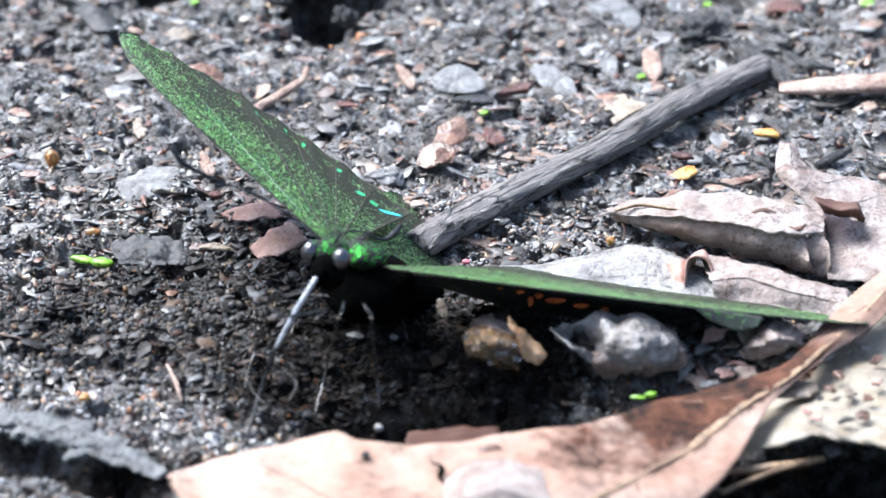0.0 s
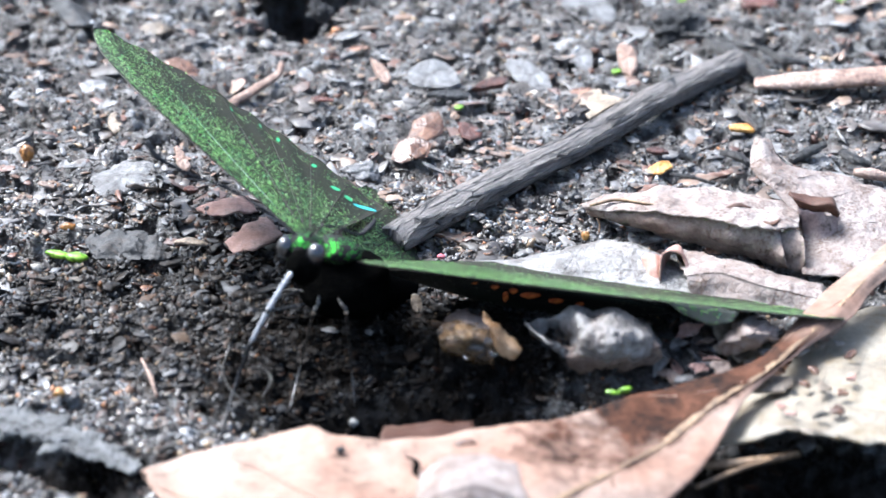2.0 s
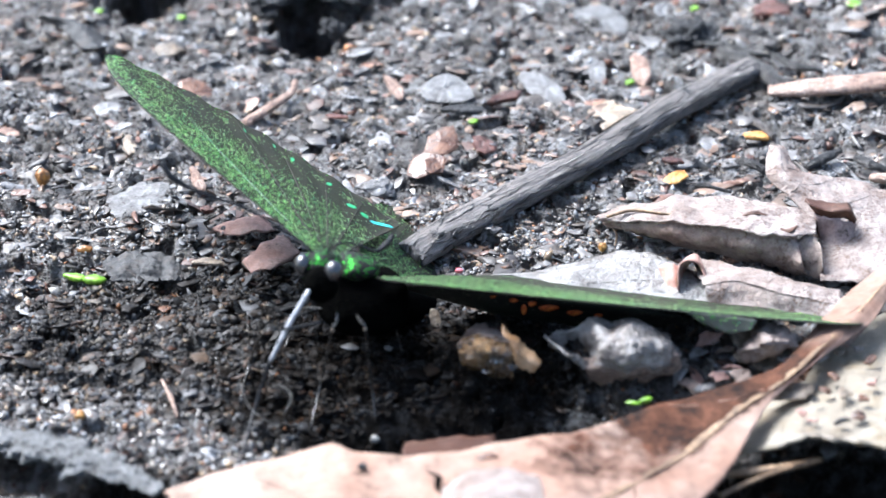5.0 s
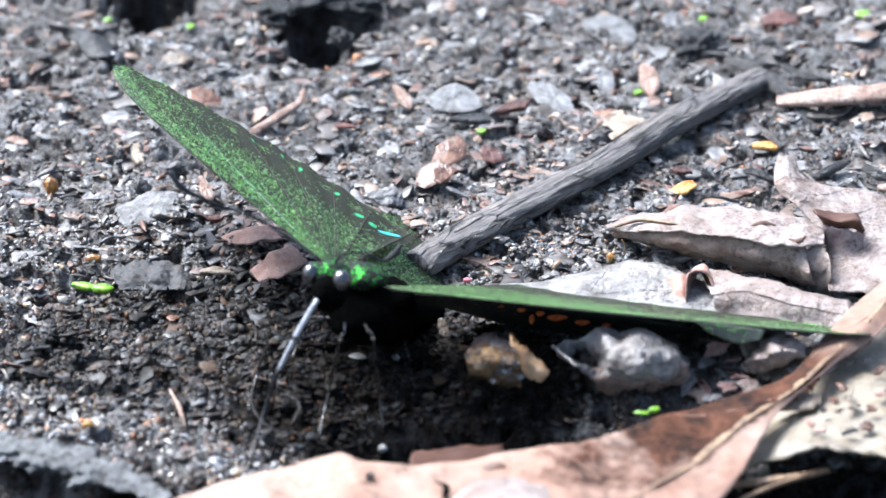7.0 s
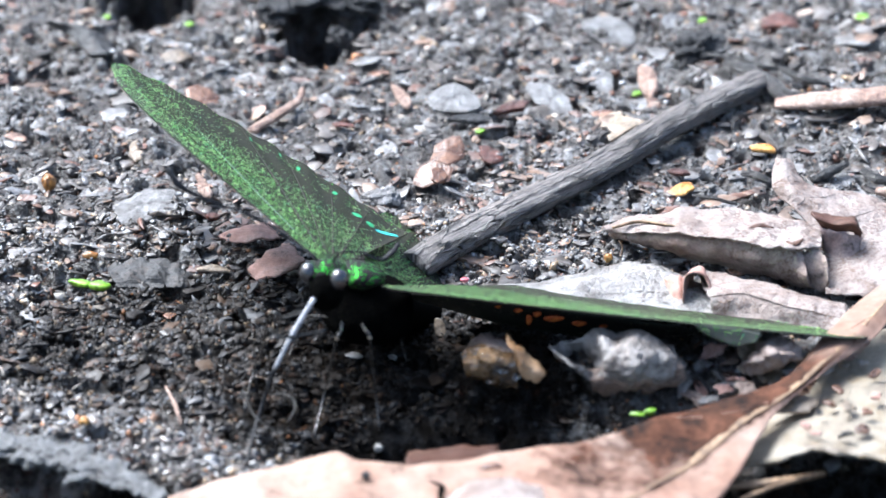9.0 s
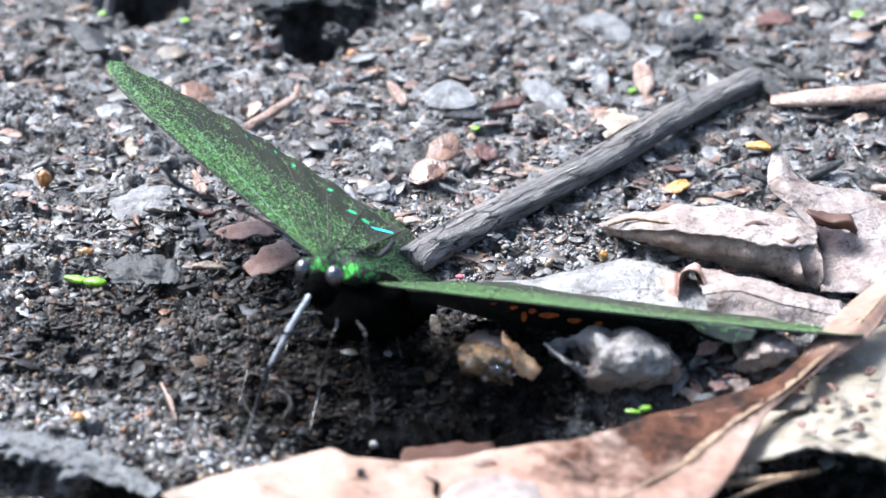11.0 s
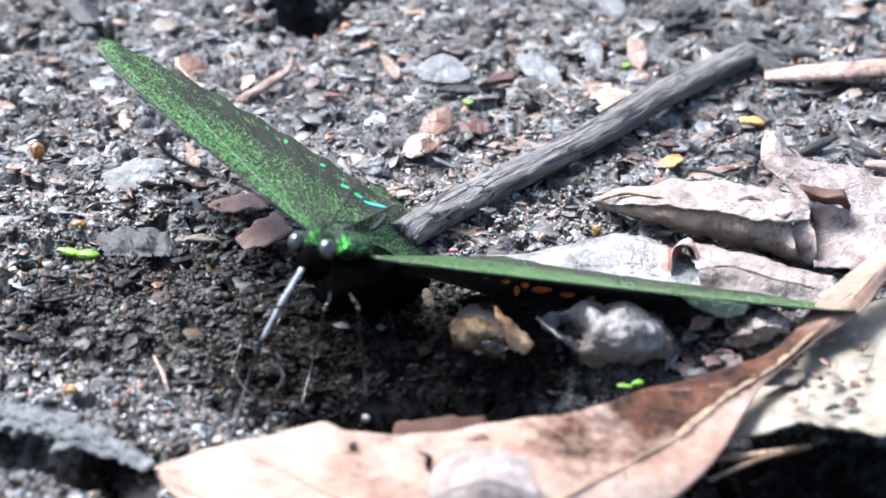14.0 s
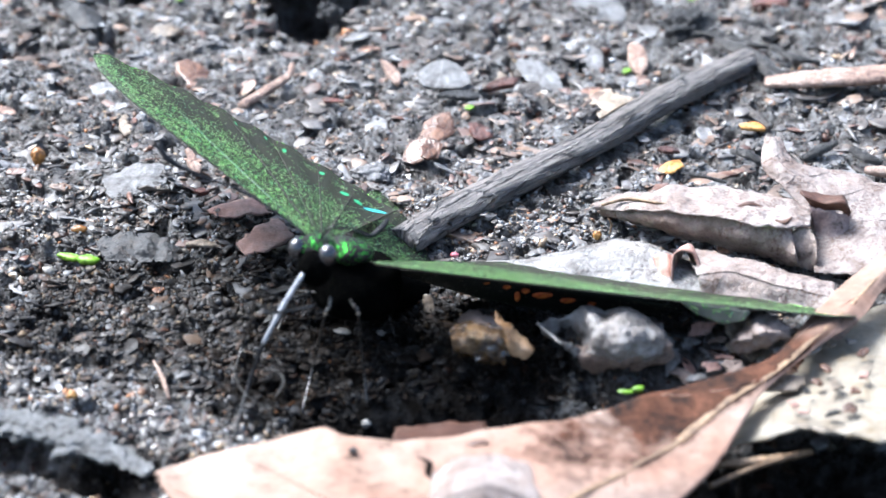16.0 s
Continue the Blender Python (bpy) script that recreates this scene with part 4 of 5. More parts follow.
    blade("margin_fold", [np.asarray(r, float) - LEFT_ROOT for r in ([(43.8, 1.9, 9.6), (48.2, 1.6, 9.2), (52.1, 1.4, 8.7)], [(45.5, 1.7, 8.2), (48.9, 1.1, 7.1), (51.5, 0.9, 7.7)])], WING_EDGE, ob, "down-curled wing margin", nu=20, nv=8, ripple=0.1, crease=2, ragged=0.3, thick=0.1, seed=28)
    ob, across, normal = add_wing("left_hindwing", np.array((7.1, 9.9, 10.0)), WING, (44.7, 15.8, 1.8), (34.6, 16.9, -0.4), (19.6, 19.7, 0.7), "drooping dark hindwing with orange spots beneath", 1.0, 0.2, 0.0, 0.05, 6, pleat=0.03)
    for spot, size in (((20.7, 12.0, 6.8), (0.55, 0.12, 0.35)), ((23.2, 12.0, 6.1), (0.5, 0.12, 0.3)), ((24.5, 12.0, 4.8), (0.35, 0.12, 0.75)), ((25.5, 12.0, 5.6), (0.5, 0.12, 0.4)), ((27.6, 12.0, 5.0), (1.2, 0.12, 0.45)), ((30.7, 12.0, 4.3), (0.9, 0.12, 0.4)), ((33.6, 12.0, 3.9), (0.5, 0.12, 0.3))):
        lump("orange_spot", np.array(spot) - np.array(ob.location) / MM, size, SPOT, ob, "orange-red lunule under the wing", 6, 0.35, 3)
    return fly, parts


BUTTERFLY, WINGS = make_butterfly()

# ---- the leaves ----


def leaf(name, label, rails, material, rib=None, group="", **more):
    """A fallen leaf: blade, and a midrib where one shows."""
    base = np.mean([np.asarray(r[len(r) // 2], float) for r in rails], axis=0)
    base[2] = min(p[2] for r in rails for p in r)
    veins, rib_mat = more.pop("veins", 0), more.pop("rib_material", material)
    girth = more.pop("girth", (0.34, 0.3, 0.2))
    ob = thing(name, label, "leaf", base, group)
    verts, faces, uvs = sheet([np.asarray(r, float) - base for r in rails], **more)
    part("blade", mesh_of("blade", verts, faces, uvs), material, ob)
    nu, nv = more.get("nu", 40), more.get("nv", 14)
    grid = verts[: nu * nv].reshape(nu, nv, 3)
    if veins:
        # ribs follow the blade's own surface
        tube("midrib", grid[:: max(1, nu // 32), nv // 2] , girth, rib_mat, ob, "raised midrib", sides=10, n=90, flat=0.09, rough=0.3)
        for k in range(veins):
            i0 = int((k + 0.6) / (veins + 0.8) * nu)
            for sign in (-1, 1):
                reach = np.linspace(0, 1, 6)
                ii = np.clip(i0 + reach * nu * 0.12, 0, nu - 1).astype(int)
                jj = np.clip(nv // 2 + sign * reach * (nv // 2 - 1), 0, nv - 1).astype(int)
                tube("side_vein", grid[ii, jj], [0.11, 0.09, 0.04], material, ob, sides=6, n=14, flat=0.5)
    if rib:
        pts, radii, mat = rib
        tube("midrib", [np.asarray(p, float) - base for p in pts], radii, mat, ob, "flat tan midrib", sides=10, n=60, rough=0.08, flat=0.35)
    return ob


def make_front_leaf():
    far = [(76.2, 31.8, 6.0), (70.3, 23.2, 6.0), (61.7, 9.2, 6.0), (57.0, -0.1, 5.5), (53.2, -6.0, 5.5), (48.0, -10.0, 6.0), (40.3, -14.5, 6.5), (35.3, -18.4, 7.0), (29.0, -23.3, 7.4), (22.9, -24.3, 7.4), (12.4, -27.3, 7.0), (4.7, -25.4, 6.5), (1.1, -23.5, 6.5), (-6.4, -25.4, 5.5), (-11.8, -26.8, 4.5), (-17.3, -28.3, 3.0)]
    mid = [(75.5, 25.2, 7.0), (69.7, 16.1, 7.0), (63.8, 5.6, 7.0), (58.6, -2.2, 6.0), (53.9, -8.8, 5.6), (47.7, -15.8, 5.2), (41.1, -24.7, 5.0), (34.9, -31.5, 5.2), (30.3, -36.4, 5.5), (25.3, -40.4, 5.4), (15.0, -44.4, 5.0), (11.0, -44.2, 4.8), (7.0, -43.3, 4.5), (1.1, -41.5, 4.0), (-7.3, -37.3, 3.0), (-16.5, -30.4, 2.6)]
    near = [(75.2, 21.0, 6.0), (69.5, 13.0, 6.0), (66.2, 5.6, 6.0), (59.6, -2.2, 5.4), (53.1, -11.7, 5.0), (51.3, -15.8, 4.6), (49.0, -21.8, 4.2), (46.3, -28.1, 3.8), (42.1, -34.2, 3.0), (36.1, -39.7, 2.5), (19.9, -56.8, 2.0), (12.5, -55.6, 2.0), (8.0, -54.0, 2.0), (3.8, -52.1, 2.0), (-5.7, -44.9, 2.0), (-15.8, -32.2, 2.2)]
    return leaf("fallen_leaf", "large pale pinkish-brown dead leaf with decay spots and twisted stalk", (far, mid, near), FRONT, veins=5, rib_material=RIB, girth=(0.12, 0.2, 0.4, 0.62, 0.7, 0.65, 0.5, 0.35, 0.15), nu=110, nv=30, ripple=0.55, crease=7, ragged=0.25, thick=0.3, seed=3)


make_front_leaf()
def make_curled_leaf():
    ob = leaf("curled_leaf", "dry bleached leaf curled into a roll, brown underneath", (
        [(34.3, 40.4, 3.2), (41.9, 42.2, 4.5), (50.6, 42.5, 4.9), (58.4, 40.2, 4.7), (61.9, 37.7, 4.1)],
        [(34.6, 39.1, 3.6), (42.0, 37.7, 5.4), (50.1, 35.6, 6.1), (57.9, 33.6, 5.9), (61.9, 34.3, 4.9)],
        [(35.3, 38.8, 3.2), (42.2, 34.3, 5.5), (49.9, 30.9, 6.3), (56.8, 28.5, 6.1), (61.4, 30.7, 5.1)]), PALE, nu=90, nv=30, ripple=0.6, crease=3.2, ragged=0.8, thick=0.22, seed=5)
    base = np.array(ob.location) / MM
    fold = lambda rails: [np.asarray(r, float) - base for r in rails]
    blade("rolled_side", fold((
        [(35.6, 39.8, 3.1), (42.3, 35.5, 5.3), (50.0, 32.3, 5.9), (56.6, 30.1, 5.7), (59.1, 30.5, 5.2)],
        [(35.4, 40.8, 2.1), (42.3, 34.7, 3.5), (50.3, 31.2, 3.9), (56.9, 28.6, 3.5), (59.6, 26.7, 3.2)],
        [(36.3, 43.1, 0.8), (42.8, 37.5, 1.0), (50.9, 33.3, 0.9), (57.1, 30.3, 0.7), (60.6, 28.8, 0.4)])), ROLL, ob, "brown-grey rolled underside", nu=70, nv=26, ripple=0.55, crease=2.6, ragged=1.0, thick=0.22, seed=25)
    blade("folded_tip", fold(([(60.9, 31.5, 5.4), (57.6, 28.8, 3.7), (57.5, 29.2, 1.1)], [(62.0, 29.2, 4.3), (61.2, 28.3, 2.5), (60.5, 28.4, 0.6)], [(62.2, 27.3, 2.1), (62.0, 27.6, 1.1), (61.8, 27.9, 0.3)])), PAPER, ob, "folded brown leaf tip", nu=24, nv=14, ripple=0.2, crease=3, ragged=0.2, thick=0.22, seed=26)
    # No openings are cut: dark strips paint the shade inside two slits.
    for tear in ([(57.1, 30.9, 6.0), (58.0, 29.7, 6.2), (59.2, 31.3, 6.1)], [(52.3, 33.9, 6.2), (54.0, 34.7, 6.3), (55.7, 34.2, 6.2)]):
        tube("tear", fold([tear])[0], [0.12, 0.5, 0.12], BROWN, ob, "dark strip for the shade in a torn slit", sides=8, n=16, flat=0.4, rough=0.3)
    tube("edge_vein", fold([[(35.5, 37.8, 4.4), (38.8, 38.2, 5.1), (42.0, 36.4, 5.6), (45.1, 34.7, 6.0)]])[0], [0.2, 0.25, 0.2, 0.1], RIB, ob, "brown side vein", sides=6, n=20)


make_curled_leaf()
TORN = leaf("bleached_leaf", "bleached dry leaf with a torn curling tip", (
    [(56.9, 50.2, 8.1), (56.3, 45.3, 6.1), (59.8, 40.6, 4.6), (62.1, 35.8, 2.5), (62.1, 26.2, 0.9)],
    [(57.8, 49.5, 8.3), (58.7, 43.9, 6.8), (64.2, 41.0, 5.0), (67.9, 36.6, 2.9), (67.7, 25.8, 1.3)],
    [(58.8, 50.3, 8.1), (61.1, 46.6, 6.0), (67.9, 47.3, 4.5), (74.6, 43.5, 3.5), (76.1, 28.5, 1.5)]), PALE, nu=50, nv=20, ripple=0.7, crease=5, ragged=0.6, thick=0.22, seed=6, veins=4)
for name, label, mat, seed, rails in (
    ("curled_edge", "dark brown curled edge", BROWN, 27, (
        [(60.7, 38.0, 6.8), (63.8, 38.0, 6.0), (66.3, 38.0, 6.0), (67.2, 37.0, 4.6)],
        [(61.0, 35.5, 7.0), (63.6, 35.0, 6.3), (65.9, 35.0, 6.4), (66.9, 35.0, 5.0)],
        [(61.8, 36.0, 5.3), (63.8, 36.0, 4.8), (65.6, 36.0, 4.8), (66.8, 36.0, 3.8)])),
    ("pink_tongue", "pinkish hanging blade", BLUSH, 29, (
        [(61.7, 36.0, 5.3), (62.6, 35.0, 1.7), (63.1, 33.0, -0.4), (61.7, 31.0, -1.8)],
        [(63.9, 35.0, 5.3), (64.5, 34.0, 2.3), (64.3, 32.0, 0.1), (63.3, 30.0, -1.8)],
        [(67.1, 36.0, 4.1), (66.7, 35.0, 2.4), (65.3, 33.0, 1.6), (65.3, 31.0, -1.9)]))):
    blade(name, [np.asarray(r) - np.array(TORN.location) / MM for r in rails], mat, TORN, label, nu=30, nv=16, ripple=0.3, crease=3, ragged=0.4, seed=seed)
leaf("sodden_leaf", "flat grey sodden leaf pressed on the soil", (
    [(20.2, 28.7, 0.7), (29.4, 31.0, 0.8), (36.6, 34.3, 1.4), (43.2, 30.6, 1.6), (48.3, 25.7, 1.4)],
    [(22.2, 24.4, 1.4), (29.2, 24.9, 1.6), (37.7, 25.8, 1.9), (44.7, 24.3, 2.0), (49.5, 22.1, 1.6)],
    [(22.1, 20.4, 0.9), (29.8, 20.9, 0.7), (39.6, 20.0, 0.7), (47.3, 19.7, 0.8), (51.5, 19.1, 0.8)]), GREY, nu=50, nv=18, ripple=0.4, crease=5, ragged=0.7, thick=0.22, seed=7, veins=4)
leaf("bleached_leaf", "bleached dry leaf with a curled-up torn end", (
    [(46.1, 29.4, 2.4), (50.5, 27.7, 2.8), (56.6, 24.3, 2.9), (64.2, 21.6, 2.0)],
    [(46.8, 21.7, 3.4), (51.6, 22.4, 3.1), (57.0, 19.5, 3.0), (63.9, 17.6, 2.2)],
    [(47.5, 20.0, 1.1), (52.2, 18.9, 0.9), (57.6, 17.4, 0.9), (63.7, 14.7, 0.8)]), PALE, nu=46, nv=16, ripple=0.5, crease=5, ragged=0.6, thick=0.22, seed=8, veins=4)
leaf("leaf_curl", "upturned pale leaf scrap curling round a dark hollow", (
    [(44.1, 23.1, 0.3), (44.6, 26.6, 0.5), (45.4, 30.0, 0.7)],
    [(43.6, 22.5, 2.4), (44.4, 26.3, 2.1), (45.4, 29.3, 1.8)],
    [(44.2, 23.9, 4.8), (44.9, 26.7, 4.1), (45.8, 29.8, 2.9)],
    [(46.3, 24.4, 4.7), (46.6, 27.0, 4.0), (46.8, 30.2, 2.7)],
    [(47.5, 23.5, 2.5), (47.6, 26.9, 2.0), (47.7, 30.0, 1.5)],
    [(47.8, 22.7, 0.3), (48.1, 25.8, 0.5), (48.1, 29.3, 0.6)]), PINK, nu=20, nv=30, ripple=0.25, crease=3, ragged=0.3, thick=0.22, seed=9)
leaf("leaf_lobe", "small pale pink upturned leaf lobe", (
    [(41.7, 27.7, 2.5), (41.9, 25.1, 1.6), (42.3, 23.3, 0.4)],
    [(43.0, 26.1, 3.7), (43.4, 23.9, 2.6), (43.4, 22.8, 0.5)],
    [(44.3, 26.2, 3.1), (44.4, 24.7, 1.9), (44.4, 22.9, 0.4)]), PINK, nu=20, nv=12, ripple=0.3, crease=3, ragged=0.5, seed=29)
leaf("pale_leaf", "broad yellowish-white dead leaf overhanging a dark gap", (
    [(53.5, 3.9, 2.5), (58.7, 9.2, 2.0), (65.0, 13.4, 1.8), (73.7, 17.7, 1.5)],
    [(52.5, -5.1, 1.0), (58.8, -5.2, 2.6), (64.1, -4.3, 3.3), (72.4, -2.7, 3.2)],
    [(48.5, -19.0, 2.0), (56.2, -19.8, 4.4), (60.8, -21.0, 4.6), (70.5, -22.4, 4.2)]), IVORY, nu=50, nv=22, ripple=0.5, crease=6, ragged=0.5, thick=0.35, seed=10, veins=4)
def make_crumpled_leaf():
    """A stiff grey leaf: a bowl at one end, two peaks along its back, browner below."""
    ob = leaf("crumpled_leaf", "crumpled grey leaf with a hollow bowl, brown below, on the soil", (
        [(26.7, 4.0, 5.9), (29.4, 4.0, 5.7), (32.4, 4.0, 8.0), (34.7, 4.0, 7.0), (37.2, 4.0, 7.8), (41.8, 4.0, 5.8)],
        [(27.0, 2.0, 6.4), (30.0, 5.0, 3.4), (32.7, 1.0, 8.4), (34.7, 1.0, 7.6), (37.4, 1.0, 8.4), (41.8, 2.0, 5.6)],
        [(28.3, 0.0, 6.2), (31.0, 3.5, 2.7), (33.3, -1.0, 7.0), (35.3, -2.0, 7.5), (37.7, -2.0, 7.9), (41.8, 0.0, 5.3)],
        [(30.0, -1.0, 5.4), (32.0, -1.0, 3.9), (34.0, -2.0, 4.7), (36.0, -3.0, 5.2), (38.3, -2.5, 5.4), (41.7, 0.0, 3.4)],
        [(30.9, 1.0, 3.4), (32.6, 1.0, 1.8), (34.5, 0.0, 1.8), (36.9, 0.0, 1.7), (38.8, 0.0, 2.1), (41.2, 2.0, 1.2)]), ASH, nu=110, nv=56, ripple=0.7, crease=2.6, ragged=1.0, thick=0.28, seed=11)
    base = np.array(ob.location) / MM
    blade("torn_underside", [np.asarray(r, float) - base for r in (
        [(31.2, 0.1, 4.6), (34.7, -0.7, 5.2), (38.7, -0.4, 5.8), (42.5, 0.3, 5.4)],
        [(31.5, -1.2, 3.6), (35.1, -2.0, 4.2), (39.0, -1.6, 4.6), (42.9, 0.2, 4.4)],
        [(32.3, 0.7, 1.0), (35.4, -0.4, 1.1), (39.5, 0.3, 1.2), (43.2, 1.7, 2.0)])], PAPER, ob, "brown torn underside", nu=44, nv=20, ripple=0.6, crease=2.6, ragged=1.0, thick=0.25, seed=31)


def make_wet_leaf():
    """A soaked leaf humped over the hollow: amber dome, pale back, and a tan flap."""
    rails = (
        [(16.7, 1.2, 6.6), (19.0, 1.2, 7.2), (21.3, 1.2, 6.7), (22.4, 1.2, 6.3)],
        [(16.4, -0.5, 6.1), (19.0, -1.4, 6.8), (21.4, -1.6, 6.3), (22.8, -1.0, 5.7)],
        [(16.7, -0.5, 4.4), (19.0, -1.6, 4.6), (21.4, -1.8, 4.0), (22.9, -1.0, 3.2)],
        [(17.5, 2.0, 1.8), (19.5, 1.0, 1.6), (21.7, 1.0, 1.2), (22.9, 1.0, 1.0)])
    ob = leaf("wet_leaf", "glistening wet amber-brown leaf piece humped over a hollow", rails, AMBER, nu=60, nv=44, ripple=0.5, crease=1.5, ragged=0.6, thick=0.3, seed=12)
    base = np.array(ob.location) / MM
    for name, label, mat, seed, flap in (
        ("pale_back", "pale grey-pink leaf back", PALE, 32, (
        [(17.5, 6.0, 5.6), (19.1, 6.0, 6.4), (21.3, 6.0, 5.9), (22.4, 6.0, 5.3)],
        [(16.5, 0.6, 6.6), (19.0, 0.6, 7.3), (21.3, 0.6, 6.7), (22.4, 0.6, 6.4)])),
        ("tan_flap", "orange-tan torn leaf flap", TAN, 33, (
        [(21.6, 1.0, 8.6), (23.3, 0.5, 7.4), (26.5, 0.0, 4.1)],
        [(22.2, -0.8, 7.9), (23.5, -1.4, 6.3), (25.9, -1.0, 4.0)],
        [(22.5, -1.0, 5.5), (23.6, -1.6, 4.1), (25.4, -1.0, 3.2)]))):
        blade(name, [np.asarray(r, float) - base for r in flap], mat, ob, label, nu=40, nv=16, ripple=0.4, crease=2.0, ragged=1.0, thick=0.25, seed=seed)


make_crumpled_leaf()
make_wet_leaf()
leaf("leaf_scrap", "crumpled pinkish-brown leaf scrap by the stalk", (
    [(50.2, 3.7, 3.6), (52.3, 4.8, 5.6), (54.6, 5.5, 6.0), (56.8, 4.7, 5.2)],
    [(49.8, 1.5, 4.0), (52.2, -0.4, 6.4), (54.5, 0.4, 6.6), (57.1, 1.8, 5.4)],
    [(50.6, 2.5, 2.4), (52.5, 0.9, 3.4), (55.1, 1.6, 3.8), (57.2, 2.1, 4.0)]), PALE, nu=50, nv=30, ripple=1.0, crease=1.8, ragged=1.6, thick=0.22, seed=33, veins=2)
for k, spot in enumerate(((16.5, -1.9, 7.4), (17.7, -1.5, 7.6), (19.0, -1.9, 7.4), (20.6, -2.3, 7.1), (22.2, -2.1, 6.4), (21.2, -2.8, 5.7), (20.3, -2.8, 5.7), (22.8, -2.1, 4.6), (17.7, -2.3, 6.1), (19.5, -2.3, 4.2))):
    tagged(lump("water_drop", spot, (0.34 + 0.08 * (k % 3), 0.36, 0.3), DROP, None, "", k, 0.1, 3), "clear water drop on the wet leaf", "water drop", "drops on the wet leaf")
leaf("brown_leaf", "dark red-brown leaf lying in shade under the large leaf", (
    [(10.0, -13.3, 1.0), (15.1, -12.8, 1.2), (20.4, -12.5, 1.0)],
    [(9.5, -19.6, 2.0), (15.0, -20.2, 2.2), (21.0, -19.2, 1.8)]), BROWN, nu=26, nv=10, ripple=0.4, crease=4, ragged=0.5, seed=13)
leaf("black_leaf", "flat black wet leaf plastered on the soil", (
    [(-28.6, 34.8, 0.3), (-25.1, 36.2, 0.7), (-20.7, 35.8, 0.7), (-17.7, 32.6, 0.5)],
    [(-28.0, 31.9, 0.5), (-24.1, 32.1, 0.9), (-20.5, 31.4, 0.9), (-17.2, 30.1, 0.6)],
    [(-26.9, 30.0, 0.0), (-23.3, 29.8, 0.3), (-19.7, 29.1, 0.4), (-17.7, 29.6, 0.3)]), DARKLEAF, nu=60, nv=24, ripple=0.7, crease=1.6, ragged=1.4, ends=1.5, thick=0.18, seed=14)
leaf("black_leaf", "folded dark wet leaf standing from the soil", (
    [(-42.1, 105.0, 2.5), (-38.5, 102.7, 2.0), (-34.9, 96.9, 1.3)],
    [(-40.1, 103.8, 3.4), (-36.1, 102.6, 2.9), (-32.6, 97.0, 1.6)],
    [(-38.1, 108.6, 0.9), (-34.0, 105.9, 0.7), (-31.5, 99.9, 0.6)]), DARKLEAF, nu=30, nv=14, ripple=0.5, crease=4, ragged=0.6, seed=15)
leaf("smooth_leaf", "flat wet grey leaf patch sunk in the soil", (
    [(-28.8, 49.6, 1.6), (-25.3, 53.3, 1.9), (-20.9, 53.7, 1.8)],
    [(-27.4, 44.5, 1.4), (-24.0, 45.9, 1.6), (-20.3, 49.1, 1.7)]), CHIP, nu=26, nv=12, ripple=0.3, crease=4, ragged=0.8, seed=16)
for rails, seed in ((([(-14.7, 41.5, 1.4), (-11.7, 43.3, 1.8), (-8.3, 44.9, 1.5)], [(-13.5, 40.2, 1.3), (-10.4, 39.6, 1.7), (-6.9, 41.6, 1.2)]), 17),
                    (([(-10.7, 32.3, 1.3), (-8.5, 35.7, 2.1), (-5.7, 38.8, 1.8)], [(-9.6, 29.7, 1.2), (-6.2, 29.7, 2.1), (-3.3, 34.5, 1.4)])  , 18)):
    leaf("pink_leaf_scrap", "torn pinkish-brown dead leaf scrap", rails, PINK, group="pink scraps", nu=24, nv=10, ripple=0.3, crease=3, ragged=0.9, seed=seed)
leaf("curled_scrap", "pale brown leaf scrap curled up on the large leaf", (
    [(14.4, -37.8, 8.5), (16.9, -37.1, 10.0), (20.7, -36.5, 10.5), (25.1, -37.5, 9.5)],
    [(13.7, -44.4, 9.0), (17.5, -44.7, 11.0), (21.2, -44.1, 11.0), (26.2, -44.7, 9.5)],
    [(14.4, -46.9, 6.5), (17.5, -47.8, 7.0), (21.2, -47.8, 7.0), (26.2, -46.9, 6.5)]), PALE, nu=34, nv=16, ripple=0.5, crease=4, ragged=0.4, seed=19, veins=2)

# ---- sticks, stems and roots ----


def stick(name, label, pts, radii, material, category="stick", group="", **more):
    base = np.asarray(pts[0], float)
    return tagged(part(name, mesh_of(name, *tube_data([np.asarray(p, float) - base for p in pts], radii, **more)), material, None, "", base), label, category, group)


